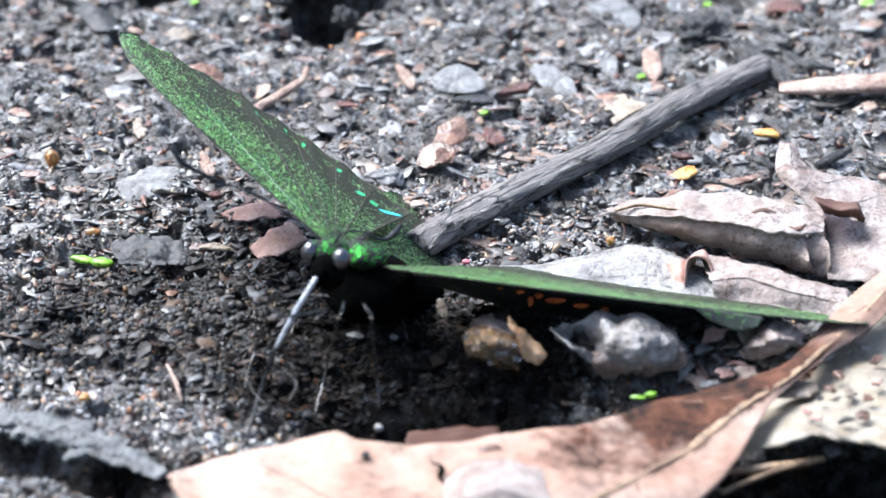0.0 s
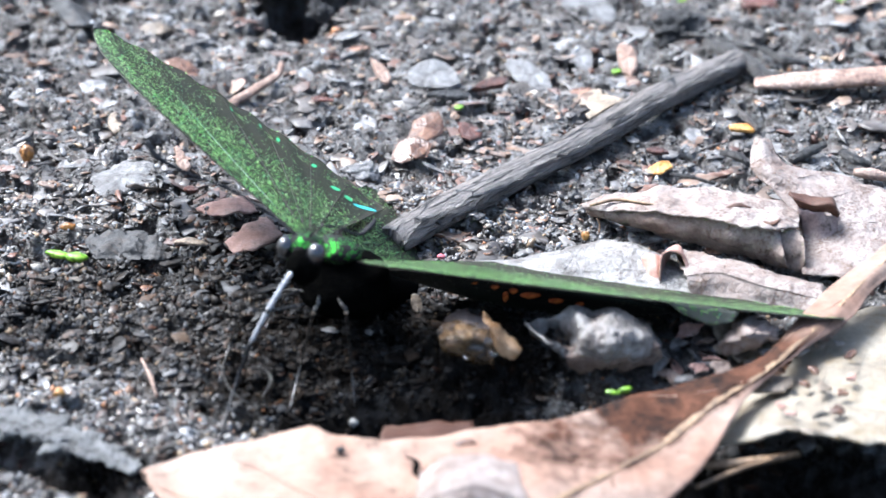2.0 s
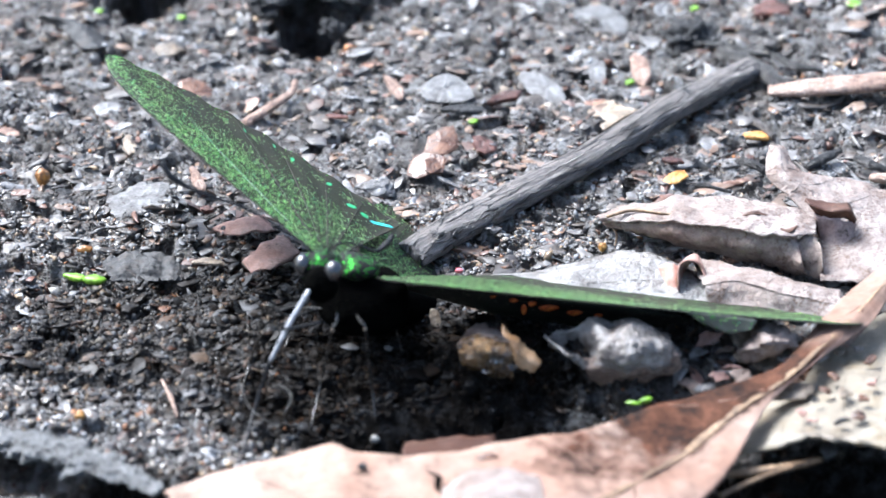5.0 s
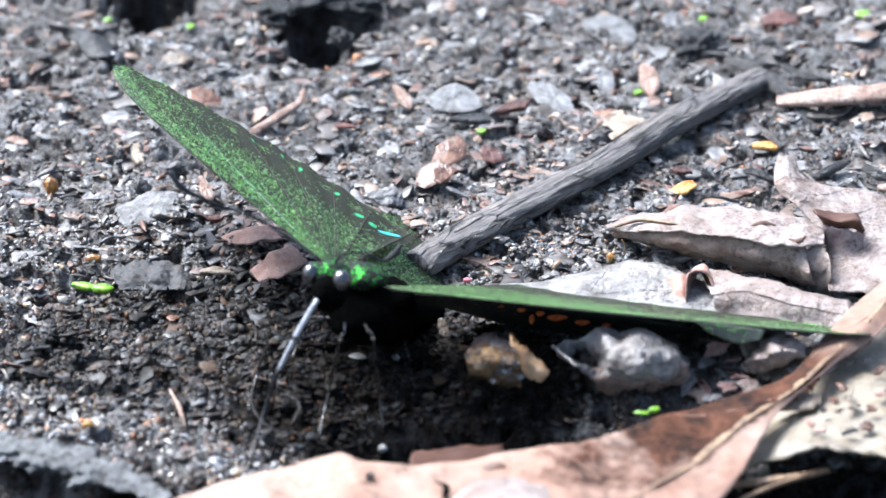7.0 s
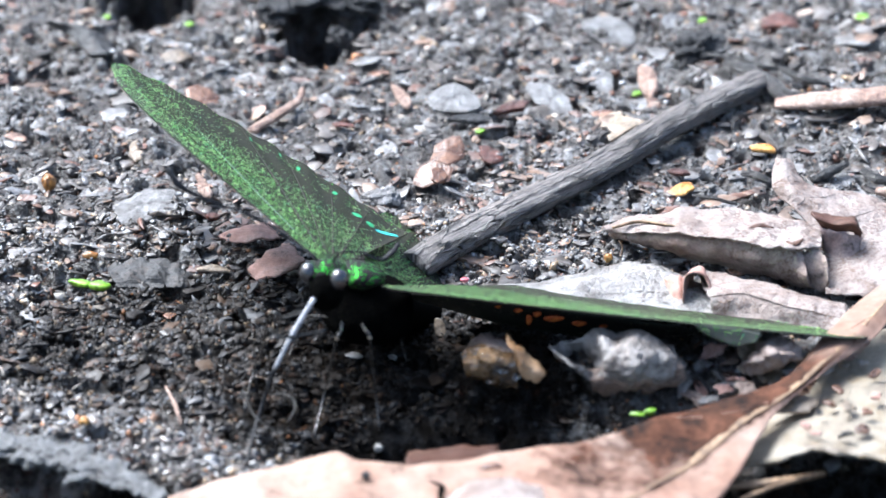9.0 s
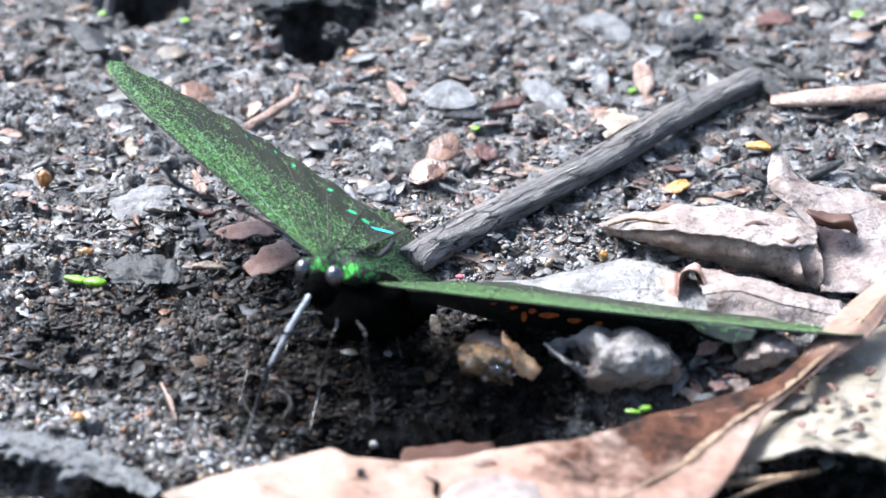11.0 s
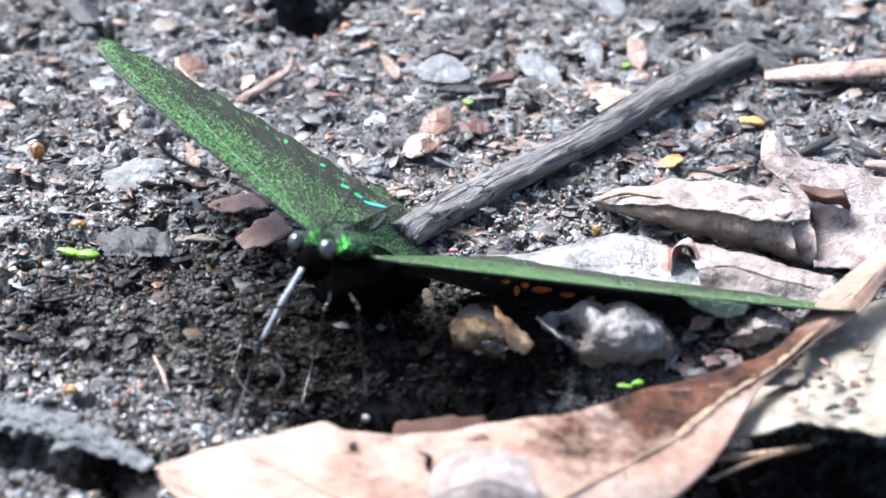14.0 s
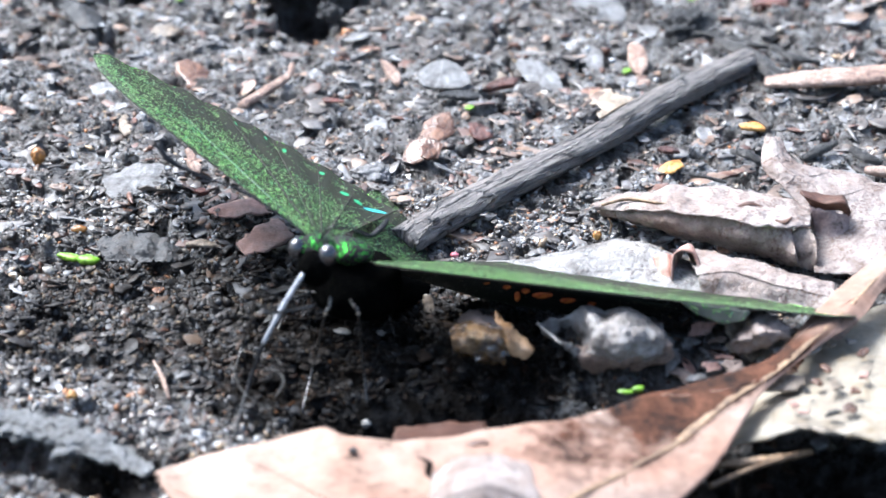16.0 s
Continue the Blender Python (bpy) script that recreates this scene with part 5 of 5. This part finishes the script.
def make_stick():
    """The stick: a bark-covered shaft, a splintered end and lifting strips of bark."""
    pts = [(10.1, 32.5, 1.6), (15.1, 39.3, 1.4), (23.9, 48.8, 1.8), (34.5, 60.0, 2.2), (45.6, 74.9, 1.9), (57.1, 86.4, 2.4)]
    base = np.array(pts[0])
    line = [np.array(p) - base for p in pts]
    ob = thing("fallen_stick", "dark wet bark-covered stick lying on the soil", "stick", base)
    verts, faces, uvs = tube_data(line, [2.35, 2.4, 2.3, 2.25, 2.2, 2.0], sides=40, n=220, flat=0.8)
    centre = np.repeat(spline(line, 220), 40, 0)
    u, v = uvs[:, 0], uvs[:, 1]
    groove = lattice(u * 12, v * 9, 21) + 0.6 * lattice(u * 30, v * 18, 22)
    verts = centre + (verts - centre) * (1 + 0.06 * groove - 0.06 * (np.abs(lattice(u * 14, v * 7, 23)) < 0.12))[:, None]
    part("shaft", mesh_of("shaft", verts, faces, uvs), BARK, ob, "fissured grey-black bark")
    path, rng = spline(line, 100), np.random.default_rng(5)
    for k in range(12):
        i = 8 + 7 * k + int(rng.integers(0, 4))
        a = rng.uniform(-0.2, 1.2)
        side = np.array([0.5 * math.cos(a) + 0.2, -0.86 * math.cos(a), 0.8 * math.sin(a) + 0.2]) * 2.1
        tube("bark_strip", [path[i] + side, path[min(i + 3, 99)] + side * 1.02, path[min(i + 6, 99)] + side * 0.98], [0.08, 0.3, 0.06], BARK_DARK, ob, sides=5, n=8, flat=0.5, rough=0.3, seed=k)
    for k in range(6):
        tip = line[-1] + np.array([rng.uniform(0.4, 1.8), rng.uniform(0.6, 1.8), rng.uniform(-0.4, 0.4)])
        tube("splinter", [line[-1] + rng.normal(0, 0.7, 3), tip + rng.normal(0, 0.6, 3)], [0.5, 0.1], BARK_DARK, ob, sides=5, n=5)


make_stick()
stick("forked_twig", "blackened twig across the end of the stick", [(53.1, 93.3, 2.0), (56.3, 88.8, 2.5), (59.8, 83.9, 2.2), (63.5, 80.3, 1.5)], [0.6, 1.0, 1.1, 0.6], BARK_DARK, "twig", sides=10, n=40, rough=0.3, seed=5)
for pts, r in (([(54.4, 96.2, 1.6), (57.6, 91.3, 2.4), (60.1, 91.7, 1.8)], 0.5), ([(57.9, 87.1, 1.5), (59.7, 81.8, 2.2), (60.8, 79.2, 1.4)], 0.7), ([(49.8, 98.3, 1.0), (52.4, 96.0, 1.7), (55.1, 93.9, 1.6)], 0.4), ([(60.5, 92.9, 1.4), (63.2, 87.3, 2.3), (67.0, 86.7, 1.8)], 0.6)):
    stick("dark_twig", "short blackened twig by the stick's end", pts, [r * 0.6, r, r * 0.5], BARK_DARK, "twig", "dark twigs", sides=8, n=24, rough=0.3, seed=int(r * 10))
stick("leaf_stalk", "split pinkish leaf stalk raised off the soil", [(59.0, 79.8, 2.1), (64.1, 79.2, 2.7), (70.2, 79.7, 3.0), (79.6, 81.6, 2.8)], [1.3, 2.0, 2.2, 2.3], WOOD, "stalk", sides=24, n=60, rough=0.1, seed=6, flat=0.45)
stick("pale_twig", "short peeled tan twig on the soil", [(-11.7, 74.1, 0.7), (-8.5, 79.2, 0.6), (-5.7, 83.8, 0.7), (-5.2, 86.3, 1.3)], [0.75, 0.8, 0.6, 0.35], WOOD, "twig", sides=10, n=40, rough=0.2, seed=7, flat=0.7)
stick("dry_stem", "thin dry straw-coloured stem", [(47.1, -22.0, 1.0), (52.3, -21.9, 1.4), (58.4, -18.9, 1.0)], [0.5, 0.6, 0.4], RIB, "stem", "dry stems", sides=8, n=30, rough=0.15, seed=8)
stick("dry_stem", "thin dry straw-coloured stem", [(46.1, -27.3, 1.2), (50.9, -24.1, 1.6), (55.0, -21.2, 1.4)], [0.3, 0.3, 0.25], RIB, "stem", "dry stems", sides=8, n=30, rough=0.1, seed=9)
stick("rootlet", "thin brown rootlet looping out of the soil", [(-7.3, 0.7, 0.6), (-4.8, -1.0, 1.6), (-3.6, -3.4, 1.4), (-4.6, -5.6, 0.2)], [0.08, 0.15, 0.18, 0.1], BARK_DARK, "root", "rootlets", sides=8, n=60, rough=0.5, seed=10)
stick("rootlet", "thin brown rootlet looping out of the soil", [(-20.0, 2.7, -0.1), (-18.4, 0.0, 1.0), (-17.4, -4.8, 0.5), (-16.8, -6.5, -0.2)], [0.16, 0.2, 0.16, 0.12], BARK_DARK, "root", "rootlets", sides=8, n=30, rough=0.15, seed=11)
for pts, r, word, m in (
    ([(-9.8, 1.0, 0.5), (-8.3, -6.5, 1.6), (-5.0, -9.1, 0.4)], 0.16, "brown", BARK_DARK),
    ([(-19.4, 2.7, 0.6), (-17.9, -3.6, 1.4), (-17.1, -6.2, 0.4)], 0.3, "pinkish", WOOD)):
    stick("plant_fibre", "short crooked " + word + " plant fibre on wet soil", pts, [r * 0.6, r, r * 0.5], m, "plant fibre", "plant fibres", sides=6, n=20, rough=0.4, seed=int(r * 100))
for pts, r, label, m in (
    ([(62.6, 58.6, 0.9), (64.9, 60.1, 1.3), (67.4, 63.3, 1.0)], 0.75, "short black twig behind the bleached leaf", BARK_DARK),
    ([(70.7, 55.3, 1.0), (72.7, 54.1, 1.3), (75.4, 53.5, 1.0)], 0.8, "short tan peeled twig on the soil", WOOD),
    ([(46.6, 54.2, 0.9), (49.4, 52.6, 1.2), (52.3, 51.8, 0.7)], 0.3, "thin brown twig beside the orange flake", BARK_DARK),
    ([(53.5, 60.6, 0.9), (55.3, 58.1, 1.8), (57.6, 56.6, 0.9)], 0.6, "curved dark brown twig on the soil", BARK_DARK),
    ([(69.3, 61.1, 1.0), (70.9, 58.2, 1.4), (73.0, 57.3, 1.0)], 0.7, "short black twig on wet soil", BARK_DARK),
    ([(55.7, 75.4, 0.8), (57.2, 71.0, 1.2), (58.9, 68.0, 0.8)], 0.5, "grey weathered twig on wet soil", BARK)):
    stick("small_twig", label, pts, [r * 0.7, r, r * 0.6], m, "twig", "small twigs", sides=8, n=24, rough=0.3, seed=int(r * 30))
stick("upright_stem", "fine pale stem standing from the soil", [(36.5, 36.4, 0.4), (36.8, 37.1, 1.9), (36.4, 37.4, 2.8)], [0.16, 0.15, 0.1], RIB, "stem", sides=6, n=16)
stick("bark_slab", "flat grey weathered bark slab with a dark gap beneath", [(-42.6, -7.7, -0.9), (-34.2, -11.9, -0.1), (-25.8, -17.6, 0.4), (-18.2, -23.1, 0.1)], [2.8, 3.2, 2.6, 0.9], SLAB, "bark", sides=34, n=150, rough=0.8, seed=12, flat=0.28)

# ---- single bits on the soil ----


def bit(name, label, category, spot, size, turn, material, seed, tilt=(0, 0), dz=0.15, jag=0.3, group="", corners=11, dome=0.12):
    """One flake at a spot on the soil; size: length, width and thickness."""
    verts, faces = flake_data(*size, seed, corners, jag, dome)
    x, y = spot
    ob = part(name, mesh_of(name, verts, faces, smooth=False), material, None, "", on_soil(x, y, dz + size[2]))
    ob.rotation_euler = (radians(tilt[0]), radians(tilt[1]), radians(turn))
    return tagged(ob, label, category, group)


def grit(name, label, category, spot, size, turn, material, seed, rough=0.3, group="", sink=0.3, knobs=0.9):
    verts, faces = blob_data(size, seed, rough, 3 if knobs > 0.5 else 4, knobs)
    x, y = spot
    ob = part(name, mesh_of(name, verts, faces), material, None, "", on_soil(x, y, size[2] * (1 - sink)))
    ob.rotation_euler = (0, 0, radians(turn))
    return tagged(ob, label, category, group)


def make_bud():
    """A fresh green two-lobed shred."""
    ob = thing("green_shred", "fresh yellow-green plant shred on dark soil", "plant shred", on_soil(*(-30.4, 29.6), 0.4))
    lump("lobe", (-1.3, 0.6, 0.5), (1.7, 0.7, 0.5), GREEN, ob, "", 3, 0.2, 3, (0, 0, -22))
    lump("lobe", (1.2, -0.4, 0.6), (1.5, 0.9, 0.6), GREEN, ob, "", 4, 0.2, 3, (0, 0, -8))


make_bud()
SCRAP = thing("green_scrap", "small fresh green leaf scrap by the large leaf", "leaf scrap", (37.8, -8.4, 3.0))
lump("lobe", (-0.8, 0, 0), (0.95, 0.35, 0.25), GREEN, SCRAP, "", 5, 0.25, 3, (0, 0, -8))
lump("lobe", (0.7, 0.15, 0.3), (0.8, 0.45, 0.4), GREEN, SCRAP, "", 6, 0.25, 3, (0, 0, 24))
grit("amber_husk", "small amber brown seed husk", "husk", (-37.6, 56.1), (0.9, 0.9, 1.25), 10, HUSK, 22)
grit("black_crumb", "black lump beside the amber husk", "soil lump", (-34.8, 53.8), (1.3, 0.9, 0.6), -12, CLOD, 23)
grit("pale_grit", "small pale cream grit stone", "stone", (-30.9, 55.7), (0.9, 0.7, 0.7), 10, STONE, 24)
bit("cream_flake", "cream yellow torn flake", "flake", (-23.2, 98.9), (4.0, 3.6, 0.4), 15, CHIP_PALE, 25, (10, 0), 0.4)
bit("orange_flake", "bright orange-yellow leaf flake", "flake", (45.1, 55.6), (3.6, 2.2, 0.35), 30, ORANGE, 26, (14, -8), 0.5)
bit("tan_flake", "small tan wood flake", "flake", (56.7, 69.0), (3.6, 1.6, 0.5), -8, ORANGE, 27, (8, 0), 0.4)
bit("red_husk", "dark red-brown papery husk", "husk", (61.3, 110.8), (5.0, 4.0, 0.8), -20, RED, 28, (15, 0), 0.5)
bit("pale_flake", "pale flake beside a red husk", "flake", (58.1, 109.6), (2.4, 3.0, 0.5), 30, CHIP_PALE, 29, (10, 0), 0.5)
bit("red_chip", "upright reddish wood chip", "chip", (42.3, 91.5), (2.4, 6.5, 0.9), 10, WOOD, 30, (22, 0), 0.6)
bit("grey_oval_flake", "smooth grey oval leaf flake", "flake", (35.9, 93.5), (3.0, 8.0, 0.3), 8, CHIP, 31, (14, 0), 0.3, 0.12)
bit("grey_leaf_flake", "broad grey leaf flake lying flat", "flake", (15.2, 83.4), (7.0, 7.0, 0.35), 20, CHIP, 32, (10, -6), 0.1, 0.22)
bit("grey_leaf_flake", "broad grey leaf flake lying flat", "flake", (38.0, 108.4), (8.5, 9.5, 0.35), 20, CHIP, 33, (8, 4), 0.1, 0.22)
bit("grey_leaf_flake", "broad grey leaf flake lying flat", "flake", (29.1, 85.8), (4.0, 9.0, 0.4), 35, CHIP, 34, (10, -6), 0.1, 0.22)
bit("bark_strip", "narrow dark red bark strip", "bark", (23.3, 81.4), (6.0, 2.0, 0.8), 22, RED, 35, (20, 0), 0.6)
bit("bark_strip", "narrow black bark strip", "bark", (17.3, 77.2), (6.5, 1.6, 0.6), -2, CLOD, 36, (10, 0), 0.4)
bit("pale_leaf_patch", "bleached cream leaf patch beside the stick", "leaf", (37.0, 77.3), (8.0, 9.0, 0.4), -40, CHIP_PALE, 37, (4, -5), 0.1, 0.4, "", 15, 0.05)
grit("white_clump", "pale grey crumbly clump", "clump", (6.1, 56.3), (2.2, 2.2, 0.9), 0, CHIP, 38, 0.5, "", 0.45, 0.5)
bit("brown_curl", "curled brown leaf fragment", "leaf fragment", (12.9, 60.2), (5.0, 5.0, 0.4), 10, CHIP_BROWN, 39, (18, -14), 1.0)
bit("pale_curl", "pale curled leaf fragment", "leaf fragment", (13.5, 59.0), (3.0, 3.4, 0.4), 40, CHIP_BROWN, 40, (22, 6), 1.7)
bit("brown_curl", "curled brown leaf fragment", "leaf fragment", (-18.3, 85.1), (4.6, 6.0, 0.4), 20, CHIP_BROWN, 41, (20, 12), 1.0)
bit("brown_curl", "curled brown leaf fragment", "leaf fragment", (14.4, 66.4), (4.0, 6.0, 0.5), -20, CHIP_BROWN, 42, (18, 10), 0.8)
bit("brown_curl", "curled brown leaf fragment", "leaf fragment", (20.2, 66.7), (3.4, 4.0, 0.5), 50, RED, 43, (20, 10), 0.8)
bit("pink_chip", "small pinkish wood chip", "chip", (-17.1, 54.0), (1.4, 5.2, 0.6), 24, WOOD, 44, (15, 0), 0.5)
bit("pink_chip", "small pinkish wood chip", "chip", (8.7, 84.1), (1.6, 6.0, 0.6), 28, WOOD, 45, (12, 0), 0.5)
bit("red_chip", "small red-brown bark chip", "chip", (44.9, 60.6), (3.0, 1.3, 0.5), -10, RED, 94, (14, 0), 0.4)
bit("red_shred", "thin pinkish red shred", "shred", (0.4, 75.0), (3.2, 1.2, 0.3), 0, RED, 46, (8, 0), 0.4)
bit("tan_shred", "tan shred with a yellow end", "shred", (-26.7, 66.9), (2.0, 3.6, 0.4), 20, CHIP_PALE, 47, (20, 0), 0.5)
grit("orange_grit", "small orange brown grit", "stone", (35.0, 36.2), (0.55, 0.5, 0.6), 0, ORANGE, 48)
grit("orange_grit", "small orange brown grit", "stone", (-28.6, -6.8), (0.7, 0.6, 0.6), 0, ORANGE, 49)
grit("orange_grit", "small orange brown grit", "stone", (-15.9, 49.7), (1.0, 0.6, 0.5), -20, RED, 50)
grit("orange_grit", "small orange brown grit", "stone", (-30.9, 36.6), (1.0, 0.5, 0.5), -10, HUSK, 51)
bit("grey_chip", "small pale grey chip standing in the wet soil", "chip", (13.6, 16.1), (1.6, 2.6, 0.5), 10, CHIP_PALE, 92, (50, 0), 1.0)
grit("pale_grit", "small pale cream grit stone", "stone", (6.3, -4.7), (0.55, 0.5, 0.6), 0, STONE, 52)
grit("pale_grit", "small pale cream grit stone", "stone", (-8.3, -14.0), (0.6, 0.5, 0.5), 0, STONE, 53)
bit("straw_shred", "short straw-coloured plant shred", "shred", (-14.9, 32.8), (3.8, 1.4, 0.35), -4, CHIP_PALE, 54, (8, 0), 0.4)
bit("leaf_fragment", "pale brown crumpled leaf fragment", "leaf fragment", (52.6, 5.2), (6.0, 8.0, 0.4), 30, CHIP_PALE, 55, (25, 15), 1.6)
bit("leaf_fragment", "amber brown leaf fragment on a pale leaf", "leaf fragment", (57.2, -0.4), (5.5, 4.0, 0.4), 20, CHIP_BROWN, 56, (16, 10), 3.6)
bit("leaf_fragment", "pinkish brown leaf fragment on a pale leaf", "leaf fragment", (64.0, 9.3), (3.0, 8.0, 0.4), -30, WOOD, 57, (16, 10), 3.4)
bit("leaf_fragment", "pale leaf fragment with a dark gap beneath", "leaf fragment", (55.7, -7.4), (6.0, 4.0, 0.4), 5, CHIP_PALE, 58, (6, 0), 4.6)
bit("leaf_fragment", "small brown leaf fragment under a curled leaf", "leaf fragment", (51.2, 33.2), (3.4, 2.6, 0.35), 0, CHIP_BROWN, 59, (18, 0), 0.8)
bit("grey_leaf_flake", "broad grey leaf flake lying flat", "flake", (65.7, 58.2), (9.0, 12.0, 0.35), 30, CHIP, 60, (6, 4), 0.1, 0.22)
bit("grey_leaf_flake", "broad grey leaf flake lying flat", "flake", (55.6, 76.9), (2.0, 9.0, 0.5), 30, CHIP, 61, (8, 4), 0.1, 0.22)
# The lid at (-29, 134) is added out of sight to shade its cavity.
for spot, size, seed, dz in (((-4.5, 119.0), (7.5, 7.0, 2.2), 70, 2.4), ((-0.5, 102.6, 2.0)[:2], (1.6, 1.4, 1.3), 71, 1.6), ((-10, 113), (2.4, 3.2, 1.6), 72, 1.2), ((1.5, 114), (2.2, 3.2, 1.6), 76, 1.2), ((-29, 134), (8.0, 7.0, 2.4), 73, 2.4), ((-22.5, 128), (2.6, 3.0, 1.8), 74, 1.4), ((49.5, 100.6, 1.0)[:2], (4.0, 3.4, 2.0), 75, 0.9)):
    grit("soil_clod", "black crumbly overhanging soil clod", "soil clod", spot[:2], size, seed * 20 if size[0] < 6 else 0, CLOD, seed, 0.6, "clods", 0.3, 0.45).location.z = dz * MM
for spot, size in (((-21.9, 110.8), 0.6), ((50.7, 110.1), 0.8), ((73.7, 113.2), 1.2), ((19.0, 74.2), 0.6), ((40.7, 89.1), 0.8), ((-33.9, 115.0), 0.6)):
    bit("green_speck", "tiny green plant speck", "plant speck", spot, (size * 2, size * 1.6, 0.3), 20, GREEN, int(size * 50), (12, 0), 0.5)


def litter_on_leaf():
    """Crumbs and torn bits caught on the broad pale leaf and round its rim."""
    rng = np.random.default_rng(31)
    spots = ((56.7, -4.5, 4.2), (58.2, -11.1, 4.8), (55.7, 0.8, 3.6), (57.5, -16.6, 5.2), (60.7, -5.2, 4.6),
             (51.1, 2.6, 3.0), (53.9, 8.4, 2.6), (50.0, 6.3, 2.2), (64.7, 2.9, 4.0), (65.3, -7.0, 4.8), (62.8, -16.2, 5.4), (62.0, 3.3, 3.8), (48.5, 3.8, 1.6), (45.8, 4.1, 1.2), (47.7, 7.7, 1.4),
             (56.3, -14.8, 5.2), (59.7, -9.0, 4.8), (61.9, -10.1, 5.0), (63.8, -11.8, 5.2), (61.0, -17.6, 5.4), (59.7, 0.1, 4.0), (58.3, 4.0, 3.4), (65.7, -0.6, 4.4), (44.6, 7.0, 1.0), (43.9, 4.2, 1.0), (46.7, 5.6, 1.4), (49.0, 0.4, 2.0), (45.0, 2.1, 0.6))
    for k, (x, y, z) in enumerate(spots):
        m = (CHIP_BROWN, CLOD, CHIP, PINK, CHIP_BROWN, CHIP_PALE)[k % 6]
        word = ("brown", "black", "grey", "pinkish", "brown", "pale")[k % 6]
        ob = bit("leaf_crumb", "torn " + word + " leaf crumb caught on pale leaf", "leaf crumb", (x, y), (rng.uniform(1.0, 3.6), rng.uniform(0.8, 2.0), 0.35), rng.uniform(0, 180), m, 200 + k, (rng.uniform(0, 28), rng.uniform(-20, 20)), 0.0, 0.4, "crumbs on the pale leaf", 11, 0.2)
        ob.location.z = z * MM



def strew_shards():
    """Torn leaf debris beside the crumpled leaf."""
    rng = np.random.default_rng(41)
    dry = ((42.0, 3.7, 3.6), (43.9, 5.9, 3.0), (45.5, 4.7, 2.6), (46.8, 7.5, 2.8), (48.5, 5.2, 2.8), (43.4, 3.2, 2.0), (45.0, 1.9, 1.8), (47.1, 2.8, 2.2), (49.0, 1.0, 2.6), (50.2, -2.3, 3.0), (41.6, 2.6, 1.4), (39.5, 1.0, 1.2), (42.7, 1.0, 1.2), (48.0, -0.1, 1.8), (44.0, 0.0, 0.8), (46.0, -1.0, 1.0))
    for k, (x, y, z) in enumerate(dry):
        word, m = (("grey", GREY), ("black", CLOD), ("grey", CHIP), ("pinkish", PINK), ("brown", PAPER))[k % 5]
        ob = bit("leaf_shard", "torn " + word + " leaf shard beside the crumpled leaf", "leaf shard", (x, y), (rng.uniform(1.4, 3.4), rng.uniform(1.0, 2.0), 0.3), rng.uniform(0, 180), m, 414 + k, (rng.uniform(-10, 45), rng.uniform(-35, 35)), 0.0, 0.45, "shards by the crumpled leaf", 13, 0.22)
        ob.location.z = z * MM


litter_on_leaf()
strew_shards()


def make_leaf_marks():
    """What lies on the large leaf: a black strip for a tear's shade, a dark grain and a tan crumb."""
    # The blade is whole; this flat black tube paints the tear's dark inside.
    stick("tear_shade", "narrow black strip for the shade in a tear of the large leaf", [(12.5, -31.7, 7.3), (13.9, -33.0, 7.3), (13.7, -35.3, 7.2), (15.0, -36.7, 7.1)], [0.12, 0.4, 0.34, 0.1], BLACK, "tear", sides=6, n=20, rough=0.4, flat=0.3)
    grit("dark_grain", "small dark grain on the large leaf", "soil grain", (5.2, -29.4, 7.0)[:2], (0.55, 0.45, 0.4), 10, CLOD, 90).location.z = 0.0068
    bit("tan_crumb", "tan leaf crumb on the large leaf", "leaf crumb", (19.3, -29.8, 7.4)[:2], (2.4, 1.0, 0.3), 10, CHIP_BROWN, 91, (8, 0), 0.0).location.z = 0.0081


make_leaf_marks()

# ---- loose flakes of the ground, one by one ----


def strew_flakes():
    rng = np.random.default_rng(77)
    shapes = []
    for k in range(14):
        verts, faces = flake_data(1.0, 0.35 + 0.09 * (k % 6), 0.06, 300 + k, 11, 0.3, 0.12 - 0.02 * (k % 4))
        for m in (CHIP, CHIP_BROWN, CHIP_PALE, WOOD):
            me = mesh_of("leaf_flake", verts * 1.0, faces, smooth=False)
            me.materials.append(m)
            shapes.append(me)
    made = 0
    while made < 300:
        x, y = rng.uniform(-58, 86), rng.uniform(-24, 128)
        if litter(x, y) * (1.0 if y > 20 else 0.4) < rng.uniform(0, 1) or relief(x, y) < -2:
            continue
        kind = rng.choice(4, p=[0.64, 0.22, 0.06, 0.08]) if y > 20 else rng.choice(2)
        ob = new("leaf_flake", shapes[int(rng.integers(0, 14)) * 4 + kind])
        size = float(np.clip(np.exp(rng.normal(math.log(2.1), 0.4)), 1.2, 4.5)) * (0.8 if kind else 1.0) * (1.3 if y > 50 else 1.0)
        ob.scale = (size, size, size)
        ob.location = Vector(on_soil(x, y, 0.02 * size)) * MM
        ob.rotation_euler = (rng.normal(0.12, 0.2), rng.normal(0, 0.2), rng.uniform(0, 6.28))
        ob.parent = GROUND
        made += 1


strew_flakes()



# ---- what moves: the raised wing sinks slowly ----


def motions():
    sink = [(0, 1.2), (2, 1.0), (5, 0.4), (9, 0.0), (12.5, -0.5), (14, -1.2), (15, -2.0), (16, -2.8)]
    for name in ("right_forewing", "right_hindwing"):
        ob = WINGS[name][0]
        hinge = ob.location.copy()
        part_of = 1.0 if name == "right_forewing" else 0.5
        walk(ob, [(t, Matrix.Translation(hinge) @ Matrix.Rotation(radians(a * part_of), 4, BODY_AXIS)) for t, a in sink])


motions()
